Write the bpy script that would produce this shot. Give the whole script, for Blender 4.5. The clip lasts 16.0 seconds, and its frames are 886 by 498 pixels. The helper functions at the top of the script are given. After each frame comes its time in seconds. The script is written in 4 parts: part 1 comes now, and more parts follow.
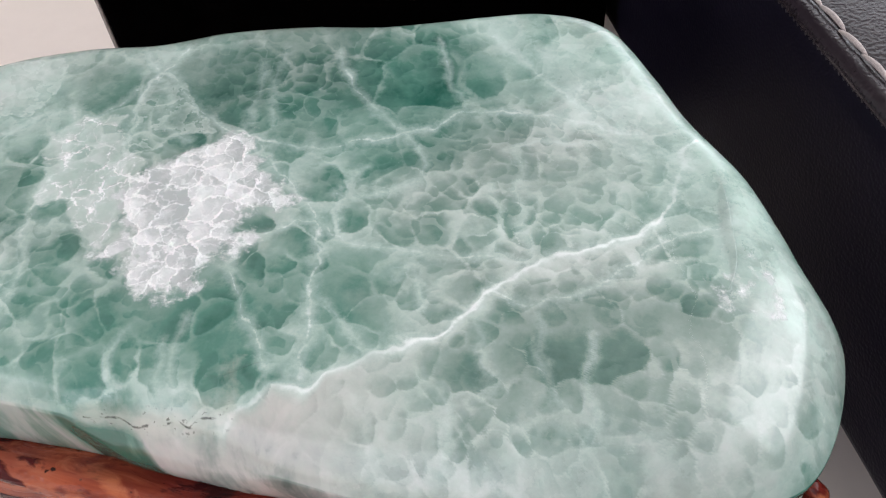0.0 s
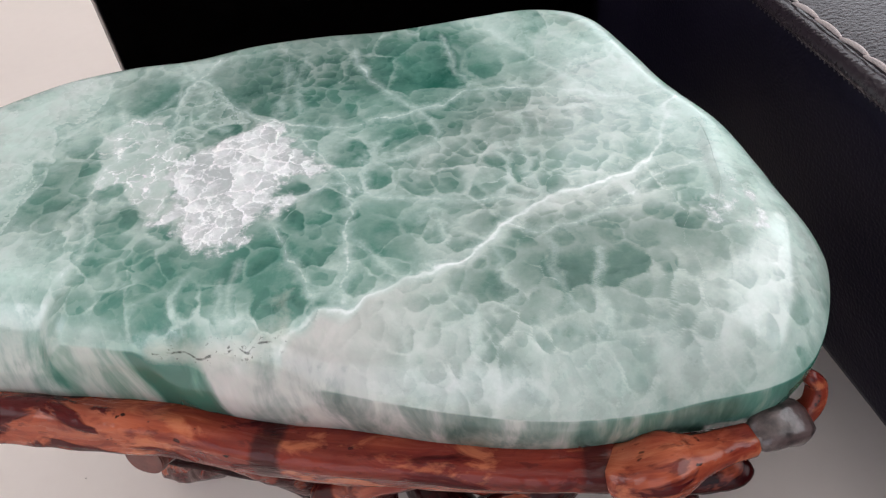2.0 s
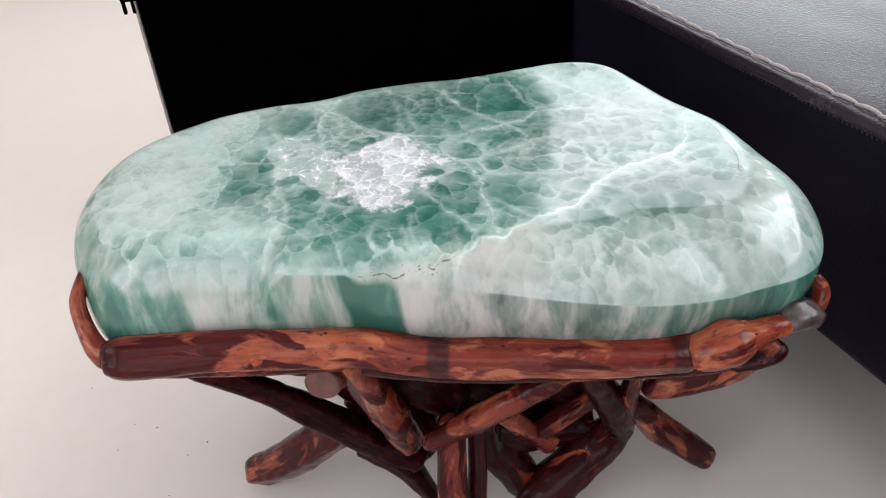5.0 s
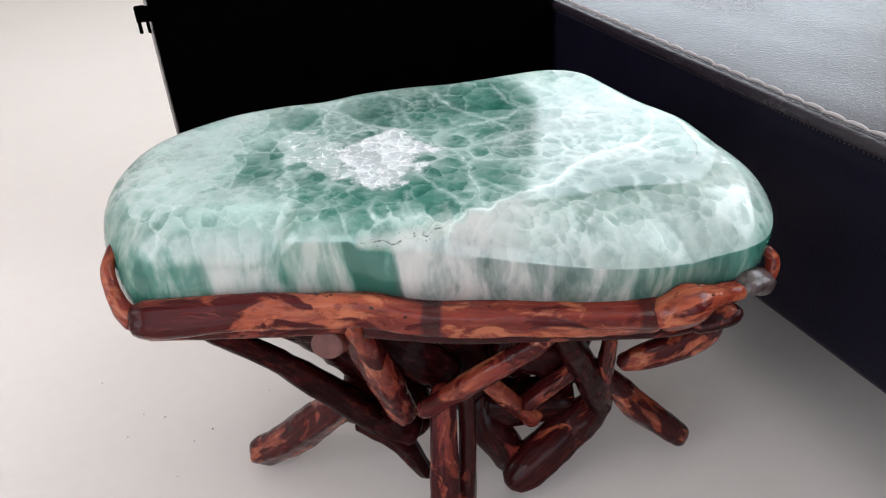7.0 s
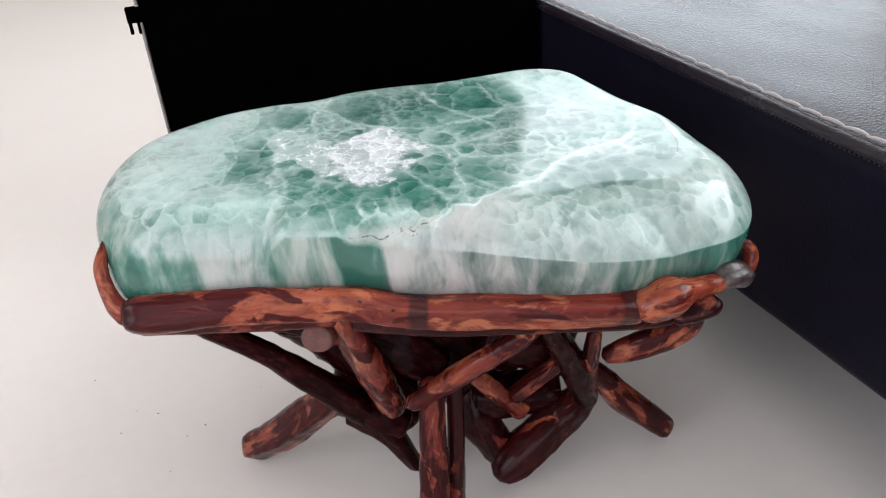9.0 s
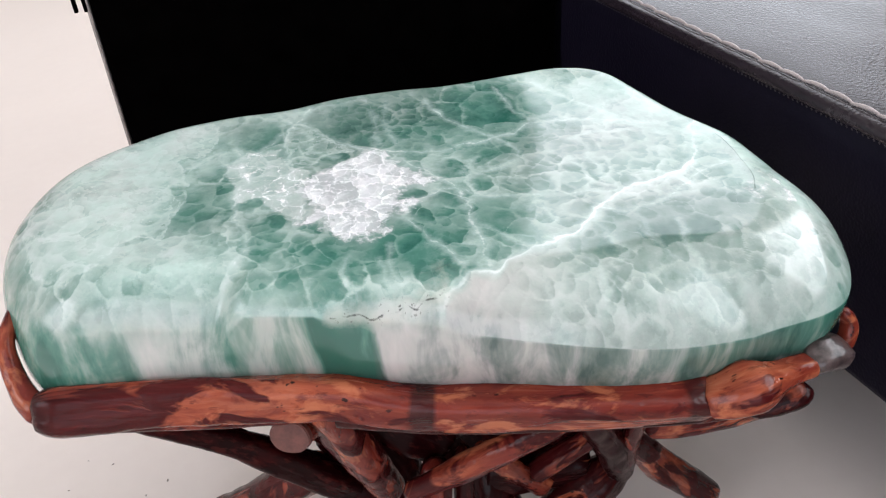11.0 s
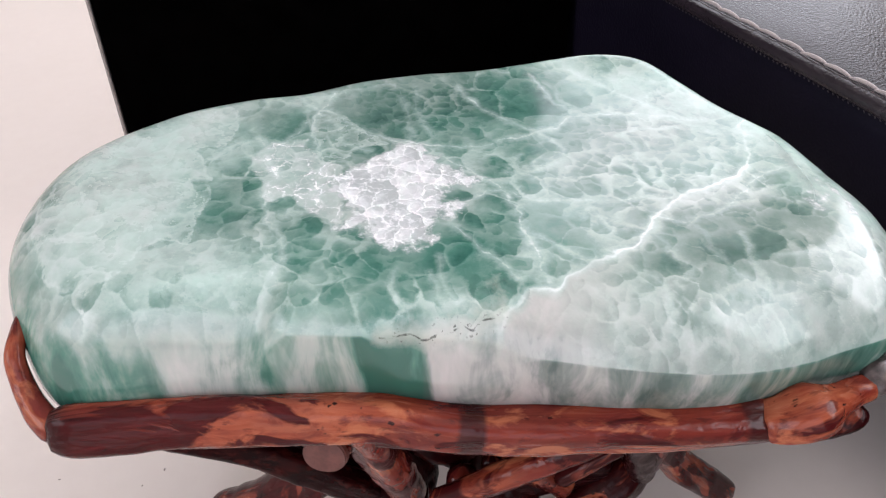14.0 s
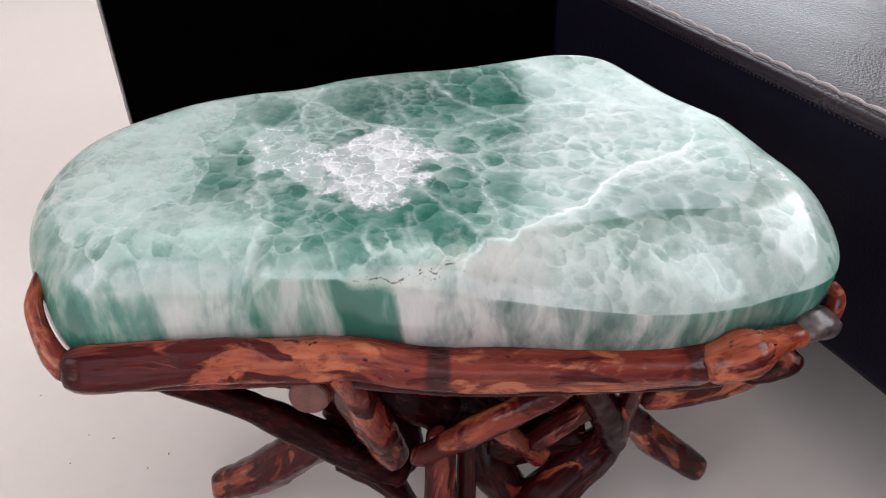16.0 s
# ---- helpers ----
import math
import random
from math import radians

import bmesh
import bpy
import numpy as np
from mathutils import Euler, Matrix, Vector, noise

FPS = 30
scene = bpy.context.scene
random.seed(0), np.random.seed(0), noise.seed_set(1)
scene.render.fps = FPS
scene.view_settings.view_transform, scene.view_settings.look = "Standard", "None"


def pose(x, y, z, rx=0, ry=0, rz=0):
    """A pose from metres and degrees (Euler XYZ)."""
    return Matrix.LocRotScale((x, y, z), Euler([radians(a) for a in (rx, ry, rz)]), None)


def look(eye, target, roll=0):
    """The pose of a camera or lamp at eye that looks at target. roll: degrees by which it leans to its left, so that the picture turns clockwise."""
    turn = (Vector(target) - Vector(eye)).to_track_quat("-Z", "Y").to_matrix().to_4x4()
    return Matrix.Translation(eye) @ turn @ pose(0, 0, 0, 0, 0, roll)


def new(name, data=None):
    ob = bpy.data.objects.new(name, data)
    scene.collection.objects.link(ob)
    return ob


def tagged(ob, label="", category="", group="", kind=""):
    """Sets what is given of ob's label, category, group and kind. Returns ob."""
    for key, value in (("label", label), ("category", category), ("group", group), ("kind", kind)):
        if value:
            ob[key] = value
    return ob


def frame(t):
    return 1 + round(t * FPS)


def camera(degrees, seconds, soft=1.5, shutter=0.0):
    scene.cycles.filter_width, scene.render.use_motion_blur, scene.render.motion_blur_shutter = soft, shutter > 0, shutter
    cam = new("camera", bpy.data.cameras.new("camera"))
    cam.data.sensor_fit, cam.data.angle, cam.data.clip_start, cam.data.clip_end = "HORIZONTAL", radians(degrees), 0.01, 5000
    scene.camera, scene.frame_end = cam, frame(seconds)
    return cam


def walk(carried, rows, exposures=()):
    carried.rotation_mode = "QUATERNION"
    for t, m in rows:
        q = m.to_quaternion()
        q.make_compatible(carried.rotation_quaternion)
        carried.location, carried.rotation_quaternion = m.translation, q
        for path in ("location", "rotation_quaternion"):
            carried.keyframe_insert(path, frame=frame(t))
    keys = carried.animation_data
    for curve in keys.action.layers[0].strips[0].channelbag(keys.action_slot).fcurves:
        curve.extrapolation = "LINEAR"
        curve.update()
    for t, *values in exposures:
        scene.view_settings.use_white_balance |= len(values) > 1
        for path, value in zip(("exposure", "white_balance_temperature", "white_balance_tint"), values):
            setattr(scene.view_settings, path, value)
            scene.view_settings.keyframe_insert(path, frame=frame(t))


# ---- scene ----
cam = camera(58.65, 16.0, soft=1.2)
# seconds, eye (metres), turn (degrees)
ROWS = [
    (0.0, 0.0912, -0.1668, 0.6846, 40.57, 2.98, 0.00),
    (0.5, 0.1065, -0.1824, 0.6757, 40.82, 4.93, 1.01),
    (1.0, 0.1063, -0.1938, 0.6673, 42.66, 5.62, 0.78),
    (1.5, 0.0945, -0.2227, 0.6711, 44.98, 5.40, -1.42),
    (2.0, 0.0781, -0.2534, 0.6703, 46.29, 6.00, -2.96),
    (2.5, 0.0635, -0.2788, 0.6765, 48.42, 6.38, -3.79),
    (3.0, 0.0499, -0.3021, 0.6851, 49.83, 6.45, -4.51),
    (3.5, 0.0198, -0.3346, 0.6970, 51.48, 6.44, -6.05),
    (4.0, -0.0256, -0.3682, 0.6926, 53.01, 5.44, -7.56),
    (6.5, -0.1051, -0.5058, 0.6791, 58.63, 3.51, -11.32),
    (7.0, -0.1021, -0.5201, 0.6772, 58.89, 3.66, -10.52),
    (7.5, -0.0990, -0.5321, 0.6795, 58.61, 3.73, -11.15),
    (8.0, -0.1027, -0.5417, 0.6789, 58.71, 3.65, -11.21),
    (8.5, -0.1022, -0.5487, 0.6825, 59.13, 3.71, -11.12),
    (10.8, -0.0808, -0.3791, 0.6654, 55.91, 3.25, -11.36),
    (11.0, -0.0785, -0.3623, 0.6651, 55.59, 3.21, -11.45),
    (11.5, -0.0732, -0.3285, 0.6639, 54.23, 2.54, -11.77),
    (12.0, -0.0715, -0.3030, 0.6616, 52.61, 2.54, -11.01),
    (12.5, -0.0749, -0.2856, 0.6646, 51.06, 2.20, -11.65),
    (13.0, -0.0945, -0.2835, 0.6729, 51.23, 1.86, -12.96),
    (13.5, -0.1094, -0.2853, 0.6797, 51.46, 1.17, -13.66),
    (14.0, -0.1210, -0.3025, 0.6754, 52.06, 0.47, -12.88),
    (14.5, -0.1215, -0.3262, 0.6781, 53.80, 0.53, -12.59),
    (15.0, -0.1160, -0.3517, 0.6747, 54.93, 0.84, -12.67),
    (15.5, -0.1132, -0.3726, 0.6680, 55.32, 1.29, -12.40),
    (16.0, -0.1114, -0.3881, 0.6633, 55.58, 1.46, -12.47),
]
# seconds, stops, kelvin, tint
EXPOSURES = [(0.0, -0.31, 6650, 12), (3.0, -0.27, 6650, 12), (4.2, -0.22, 6650, 11), (6.5, -0.06, 6330, 7), (8.5, -0.06, 6330, 7), (11.0, -0.06, 6520, 11), (12.5, -0.15, 6580, 14), (14.0, -0.12, 6580, 15), (15.0, -0.17, 6560, 13), (16.0, -0.21, 6540, 12)]
walk(cam, [(t, pose(x, y, z, rx, ry, rz)) for t, x, y, z, rx, ry, rz in ROWS], EXPOSURES)

# ---- light ----
world = bpy.data.worlds.new("sky")
scene.world = world
world.use_nodes = True
_n, _l = world.node_tree.nodes, world.node_tree.links
_sky = _n.new("ShaderNodeTexSky")
_sky.sky_type, _sky.sun_disc = "NISHITA", False
_sky.sun_elevation, _sky.sun_rotation = radians(50), radians(200)
_l.new(_sky.outputs[0], _n["Background"].inputs[0])
_n["Background"].inputs[1].default_value = 0.12


def window_light(name, m, w, h, watts, colour):
    d = bpy.data.lights.new(name, "AREA")
    d.shape, d.size, d.size_y, d.energy, d.color = "RECTANGLE", w, h, watts, colour
    ob = new(name, d)
    ob.matrix_world = m
    return ob


window_light("daylight_back", look((1.75, 3.17, 2.15), (1.75, 0, 2.15)), 2.5, 2.5, 60, (0.95, 0.97, 1.0))
window_light("daylight_front", look((-1.05, -3.17, 1.65), (-1.05, 0, 1.65)), 3.7, 2.7, 42, (0.98, 0.97, 1.0))
window_light("daylight_west", look((-2.97, -1.2, 1.75), (0, -1.2, 1.75)), 2.2, 1.9, 52, (0.98, 0.97, 1.0))
window_light("daylight_east", look((3.17, -0.5, 2.4), (0, -0.5, 2.4)), 4.8, 3.6, 245, (0.97, 0.98, 1.0))


# ---- materials ----
def material(name, rough=0.5, metal=0.0, colour=(0.5, 0.5, 0.5)):
    m = bpy.data.materials.new(name)
    m.use_nodes = True
    b = m.node_tree.nodes["Principled BSDF"]
    b.inputs["Base Color"].default_value = (*colour, 1)
    b.inputs["Roughness"].default_value = rough
    b.inputs["Metallic"].default_value = metal
    return m


class Nodes:
    """Short hand for wiring one material."""

    def __init__(self, m):
        self.t = m.node_tree
        self.b = self.t.nodes["Principled BSDF"]
        self.co = self.t.nodes.new("ShaderNodeTexCoord").outputs["Object"]

    def add(self, kind, out=0, at=None, **values):
        n = self.t.nodes.new(kind)
        for k, v in values.items():
            n.inputs[k.replace("_", " ")].default_value = v
        if at is not None:
            self.t.links.new(at, n.inputs["Vector"])
        return n

    def link(self, a, b):
        self.t.links.new(a, b)

    def noise(self, scale, detail=4, rough=0.55, at=None, distort=0.0):
        n = self.add("ShaderNodeTexNoise", Scale=scale, Detail=detail, Roughness=rough, Distortion=distort)
        self.link(at if at is not None else self.co, n.inputs["Vector"])
        return n.outputs["Fac"]

    def stretch(self, sx, sy, sz):
        n = self.t.nodes.new("ShaderNodeMapping")
        n.inputs["Scale"].default_value = (sx, sy, sz)
        self.link(self.co, n.inputs["Vector"])
        return n.outputs[0]

    def ramp(self, fac, stops):
        n = self.t.nodes.new("ShaderNodeValToRGB")
        e = n.color_ramp.elements
        while len(e) < len(stops):
            e.new(0.5)
        for el, (p, c) in zip(e, stops):
            el.position = p
            el.color = (*c, 1) if len(c) == 3 else c
        self.link(fac, n.inputs[0])
        return n.outputs[0]

    def grey(self, fac, a, b, lo=0.0, hi=1.0):
        n = self.t.nodes.new("ShaderNodeMapRange")
        for k, v in zip(("From Min", "From Max", "To Min", "To Max"), (a, b, lo, hi)):
            n.inputs[k].default_value = v
        self.link(fac, n.inputs["Value"])
        return n.outputs[0]

    def mix(self, fac, a, b, mode="MIX"):
        n = self.t.nodes.new("ShaderNodeMix")
        n.data_type, n.blend_type = "RGBA", mode
        for v, k in ((fac, 0), (a, 6), (b, 7)):
            if isinstance(v, (int, float)):
                n.inputs[k].default_value = v
            elif isinstance(v, tuple):
                n.inputs[k].default_value = (*v, 1)
            else:
                self.link(v, n.inputs[k])
        return n.outputs[2]

    def maths(self, op, a, b=0.0):
        n = self.t.nodes.new("ShaderNodeMath")
        n.operation = op
        for v, k in ((a, 0), (b, 1)):
            if isinstance(v, (int, float)):
                n.inputs[k].default_value = v
            else:
                self.link(v, n.inputs[k])
        return n.outputs[0]

    def bump(self, height, strength, distance):
        n = self.add("ShaderNodeBump", Strength=strength, Distance=distance)
        self.link(height, n.inputs["Height"])
        self.link(n.outputs[0], self.b.inputs["Normal"])
        return n

    def colour(self, c):
        self.link(c, self.b.inputs["Base Color"])

    def rough(self, r):
        self.link(r, self.b.inputs["Roughness"])


def attribute(n, name):
    a = n.t.nodes.new("ShaderNodeAttribute")
    a.attribute_name = name
    return a.outputs["Fac"]


def stone_material():
    m = material("polished_green_calcite", 0.07)
    n = Nodes(m)
    vein, patch, deep, milk, cream, side, crack = (attribute(n, k) for k in ("vein", "patch", "deep", "milk", "cream", "side", "crack"))
    calm = attribute(n, "calm")
    # a gentle warp, so that no cell has a straight edge
    soft = n.add("ShaderNodeTexNoise", Scale=40.0, Detail=8.0, Roughness=0.66)
    n.link(n.co, soft.inputs["Vector"])
    sub = n.t.nodes.new("ShaderNodeVectorMath")
    sub.operation = "SUBTRACT"
    n.link(soft.outputs["Color"], sub.inputs[0])
    sub.inputs[1].default_value = (0.5, 0.5, 0.5)
    scl = n.t.nodes.new("ShaderNodeVectorMath")
    scl.operation = "MULTIPLY"
    n.link(sub.outputs[0], scl.inputs[0])
    scl.inputs[1].default_value = (0.0165, 0.0165, 0.0)
    warped = n.t.nodes.new("ShaderNodeVectorMath")
    n.link(n.co, warped.inputs[0])
    n.link(scl.outputs[0], warped.inputs[1])
    warp = warped.outputs[0]

    def step(value, a, b, lo=0.0, hi=1.0):
        k = n.t.nodes.new("ShaderNodeMapRange")
        k.interpolation_type = "SMOOTHSTEP"
        for key, v in zip(("From Min", "From Max", "To Min", "To Max"), (a, b, lo, hi)):
            k.inputs[key].default_value = v
        n.link(value, k.inputs["Value"])
        return k.outputs[0]

    def off(value, amount):
        return n.maths("MULTIPLY", n.maths("SUBTRACT", value, 0.5), amount)

    def plus(*values):
        out = values[0]
        for v in values[1:]:
            out = n.maths("ADD", out, v)
        return out

    def times(*values):
        out = values[0]
        for v in values[1:]:
            out = n.maths("MULTIPLY", out, v)
        return out

    cell, tone, lean, speck, speck_lean, flake, shard, scarp = (attribute(n, k) for k in ("cell", "tone", "lean", "speck", "speck_lean", "flake", "shard", "scarp"))
    mid = n.noise(130.0, 5, 0.62)
    fine = n.noise(420.0, 5, 0.7)
    lump = n.noise(70.0, 4, 0.6)
    cloud = n.noise(22.0, 6, 0.62, None, 0.4)
    veil = n.noise(9.0, 4, 0.6)
    clear = n.grey(milk, 0.0, 0.85, 1.0, 0.42)
    # cloudy bubbles: dense and sharp towards one rim, thinning out towards the other, feathered at their seams
    def cloudy(inside, slope, rough):
        inner = plus(inside, off(lump, 0.34 * rough), off(mid, 0.44 * rough), off(fine, 0.26 * rough))
        slope = plus(slope, off(lump, 0.7), off(mid, 0.5))
        k = n.t.nodes.new("ShaderNodeMapRange")
        k.interpolation_type = "SMOOTHSTEP"
        n.link(inner, k.inputs["Value"])
        k.inputs["From Min"].default_value = -0.02
        n.link(n.grey(slope, -0.7, 0.7, 0.95, 0.20), k.inputs["From Max"])
        return inner, times(k.outputs[0], step(slope, -1.0, 0.75, 0.18, 1.0), step(inside, 0.0, 0.17, 0.50, 1.0))

    inner, bubble = cloudy(cell, lean, 1.0)
    bubble = times(bubble, tone)
    seam = times(step(inner, 0.22, -0.10), step(lean, -0.6, 0.6, 0.45, 1.0))
    faint = cloudy(speck, speck_lean, 1.0)[1]
    few = n.grey(n.noise(16.0, 3, 0.6), 0.40, 0.62, 0.10, 1.0)
    more = n.grey(n.noise(24.0, 4, 0.6), 0.36, 0.60, 0.35, 1.0)
    d = plus(n.grey(cloud, 0.28, 0.72, 0.12, 0.40), n.grey(veil, 0.3, 0.7, -0.08, 0.08), n.grey(deep, 0.0, 1.0, -0.04, 0.38))
    d = plus(d, times(bubble, clear, more, n.grey(calm, 0.0, 1.0, 0.60, 0.28), n.grey(deep, 0.3, 1.0, 1.0, 0.66)), times(off(faint, 0.24), few, clear))
    d = times(d, n.maths("SUBTRACT", 1.0, times(seam, clear, n.grey(deep, 0.0, 1.0, 0.26, 0.22), n.grey(calm, 0.0, 1.0, 1.0, 0.6), n.grey(few, 0.1, 1.0, 0.35, 1.0))))
    # the near side of the great fracture is milky
    edge = plus(scarp, off(mid, 0.0030), off(fine, 0.0022))
    bank = times(step(edge, -0.0006, 0.0010), step(edge, 0.013, 0.0, 0.0, 1.0), n.grey(lump, 0.35, 0.65, 0.5, 1.0))
    d = times(d, n.maths("SUBTRACT", 1.0, times(bank, 0.62)))
    # torn frosty layers, and splinters by the white patch
    rag = plus(flake, off(lump, 0.007), off(mid, 0.006), off(fine, 0.004))
    layer = step(rag, 0.0, 0.0016)
    inner_layer = step(plus(flake, off(cloud, 0.022), off(mid, 0.009), off(fine, 0.004)), 0.012, 0.0145)
    d = times(d, n.maths("SUBTRACT", 1.0, times(layer, n.grey(cloud, 0.35, 0.6, 0.14, 0.40))), n.maths("SUBTRACT", 1.0, times(inner_layer, 0.18)))
    terrace = n.maths("FRACT", times(plus(cloud, off(lump, 0.30), off(mid, 0.10)), 7.0))
    d = times(d, n.maths("SUBTRACT", 1.0, times(n.maths("MAXIMUM", layer, times(milk, 0.6)), n.maths("SUBTRACT", terrace, 0.45), 0.55)))
    chip = step(plus(shard, off(mid, 0.012), off(fine, 0.005)), -0.001, 0.003)
    d = times(d, n.maths("SUBTRACT", 1.0, times(chip, 0.50)))
    d = plus(d, off(fine, 0.11), off(mid, 0.09))
    body = n.ramp(d, [(0.0, (0.62, 0.69, 0.665)), (0.20, (0.420, 0.525, 0.485)), (0.45, (0.205, 0.325, 0.280)), (0.72, (0.070, 0.192, 0.152)), (1.0, (0.016, 0.100, 0.074))])
    ashen = n.ramp(d, [(0.0, (0.62, 0.65, 0.63)), (0.20, (0.44, 0.470, 0.448)), (0.45, (0.25, 0.292, 0.270)), (0.72, (0.105, 0.160, 0.140)), (1.0, (0.035, 0.085, 0.070))])
    body = n.mix(n.maths("MAXIMUM", n.maths("MULTIPLY", n.grey(n.noise(7.0, 3), 0.40, 0.60), 0.65), n.maths("MULTIPLY", calm, 0.8)), body, ashen)
    # frosty end, and light painted pale along the rims
    frost_glow = n.maths("MULTIPLY", milk, n.grey(n.noise(46.0, 6, 0.68, warp), 0.38, 0.60, 0.05, 1.0))
    body = n.mix(n.maths("MULTIPLY", frost_glow, 0.66), body, (0.495, 0.640, 0.588))
    lip = times(step(rag, -0.0006, 0.0004), step(rag, 0.0034, 0.0006), n.grey(mid, 0.42, 0.58))
    body = n.mix(times(lip, 0.28), body, (0.72, 0.80, 0.78))
    # the broad healed fractures
    ragged = plus(vein, off(mid, 0.0042), off(lump, 0.0020))
    halo = step(plus(ragged, off(fine, 0.005)), 0.0072, -0.0012, 0.0, 0.48)
    patchy = n.grey(n.noise(26.0, 4, 0.6), 0.36, 0.62, 0.50, 1.0)
    body = n.mix(n.maths("MULTIPLY", halo, patchy), body, (0.62, 0.72, 0.69))
    thread = times(n.grey(plus(ragged, off(fine, 0.0022)), 0.0001, 0.0014, 0.85, 0.0), n.grey(n.noise(48.0, 3), 0.40, 0.58, 0.25, 1.0))
    body = n.mix(n.maths("MULTIPLY", thread, patchy), body, (0.78, 0.82, 0.81))
    crest = times(step(edge, -0.0008, 0.0001), step(edge, 0.0024, 0.0003), n.grey(n.noise(55.0, 4), 0.36, 0.56, 0.25, 1.0))
    body = n.mix(times(crest, 0.46), body, (0.80, 0.83, 0.82))
    # streaks down the sides
    tall = n.stretch(50, 50, 8.5)
    streak = n.noise(1.0, 4, 0.58, tall, 0.5)
    broad = n.noise(1.0, 5, 0.6, n.stretch(34, 34, 13), 0.8)
    lines = n.maths("ADD", n.maths("MULTIPLY", n.maths("SUBTRACT", streak, 0.5), 1.7), n.maths("MULTIPLY", n.maths("SUBTRACT", broad, 0.5), 1.5))
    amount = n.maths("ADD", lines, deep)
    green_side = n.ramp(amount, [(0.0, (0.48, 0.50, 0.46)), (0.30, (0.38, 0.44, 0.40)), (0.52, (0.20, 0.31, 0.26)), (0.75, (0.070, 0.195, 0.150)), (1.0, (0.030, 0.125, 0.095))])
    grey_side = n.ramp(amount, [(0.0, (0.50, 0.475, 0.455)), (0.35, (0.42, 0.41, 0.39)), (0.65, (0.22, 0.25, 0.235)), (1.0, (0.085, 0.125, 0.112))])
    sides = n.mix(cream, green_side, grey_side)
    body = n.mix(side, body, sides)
    # the crust along the crack, and the crack's broken dark line
    wob = n.maths("ADD", crack, n.maths("MULTIPLY", n.maths("SUBTRACT", mid, 0.5), 0.010))
    body = n.mix(n.grey(wob, 0.002, 0.0080, 0.45, 0.0), body, (0.55, 0.53, 0.48))
    thin = n.maths("ADD", crack, n.maths("MULTIPLY", n.maths("SUBTRACT", fine, 0.5), 0.0020))
    dark = n.maths("MULTIPLY", n.grey(thin, 0.0001, 0.0008, 0.9, 0.0), n.grey(n.noise(150.0, 3), 0.42, 0.50))
    body = n.mix(dark, body, (0.03, 0.035, 0.03))
    pits = times(n.grey(n.noise(330.0, 3, 0.6), 0.63, 0.67), n.grey(plus(crack, off(lump, 0.006)), 0.0020, 0.0075, 0.75, 0.0))
    body = n.mix(pits, body, (0.045, 0.045, 0.040))
    # white crystalline patch
    jag = n.add("ShaderNodeTexNoise", Scale=95.0, Detail=5.0, Roughness=0.7)
    n.link(n.co, jag.inputs["Vector"])
    jagged = n.t.nodes.new("ShaderNodeVectorMath")
    jagged.operation = "MULTIPLY_ADD"
    n.link(jag.outputs["Color"], jagged.inputs[0])
    jagged.inputs[1].default_value = (0.013, 0.013, 0.0)
    n.link(warp, jagged.inputs[2])
    rough_warp = jagged.outputs[0]
    cv = n.add("ShaderNodeTexVoronoi", Scale=78.0)
    cv.feature, cv.voronoi_dimensions = "DISTANCE_TO_EDGE", "2D"
    n.link(rough_warp, cv.inputs["Vector"])
    cw = n.add("ShaderNodeTexVoronoi", Scale=120.0)
    cw.feature, cw.voronoi_dimensions = "DISTANCE_TO_EDGE", "2D"
    n.link(rough_warp, cw.inputs["Vector"])
    cf = n.add("ShaderNodeTexVoronoi", Scale=78.0)
    cf.voronoi_dimensions = "2D"
    n.link(rough_warp, cf.inputs["Vector"])
    shift = n.t.nodes.new("ShaderNodeVectorMath")
    shift.operation = "SUBTRACT"
    n.link(cf.outputs["Position"], shift.inputs[0])
    n.link(rough_warp, shift.inputs[1])
    across = n.t.nodes.new("ShaderNodeSeparateXYZ")
    n.link(shift.outputs[0], across.inputs[0])
    hue = n.t.nodes.new("ShaderNodeSeparateColor")
    n.link(cf.outputs["Color"], hue.inputs[0])
    # every grain is glassy on one side and white on the other
    side_on = step(plus(n.maths("SUBTRACT", across.outputs["X"], n.maths("MULTIPLY", across.outputs["Y"], -0.8)), off(mid, 0.010)), -0.009, 0.010)
    grain_edge = step(plus(cv.outputs["Distance"], off(mid, 0.26), off(fine, 0.18)), 0.085, -0.03)
    small_edge = step(plus(cw.outputs["Distance"], off(fine, 0.26), off(mid, 0.2)), 0.12, -0.02)
    rim = plus(times(grain_edge, 0.66), times(small_edge, n.grey(lump, 0.4, 0.6, 0.08, 0.42)), times(side_on, 0.20), off(hue.outputs[0], 0.30), n.grey(n.noise(85.0, 5, 0.7, rough_warp), 0.36, 0.68, -0.12, 0.26))
    crystal = n.ramp(rim, [(0.0, (0.42, 0.455, 0.455)), (0.22, (0.60, 0.62, 0.625)), (0.55, (0.85, 0.86, 0.865)), (1.0, (0.97, 0.97, 0.97))])
    inside = step(plus(patch, off(lump, 0.020), off(mid, 0.026), off(fine, 0.008)), -0.0035, 0.0055)
    inside = n.maths("MAXIMUM", inside, times(chip, n.grey(rim, 0.25, 0.75, 0.15, 0.85), n.grey(lump, 0.38, 0.56, 0.30, 1.0)))
    inside = n.maths("MULTIPLY", inside, n.grey(fine, 0.3, 0.42, 0.8, 1.0))
    body = n.mix(inside, body, crystal)
    n.colour(body)
    n.b.inputs["IOR"].default_value = 1.58
    n.rough(n.maths("ADD", n.grey(n.noise(300.0, 3), 0.3, 0.7, 0.11, 0.17), n.maths("MULTIPLY", inside, 0.20)))
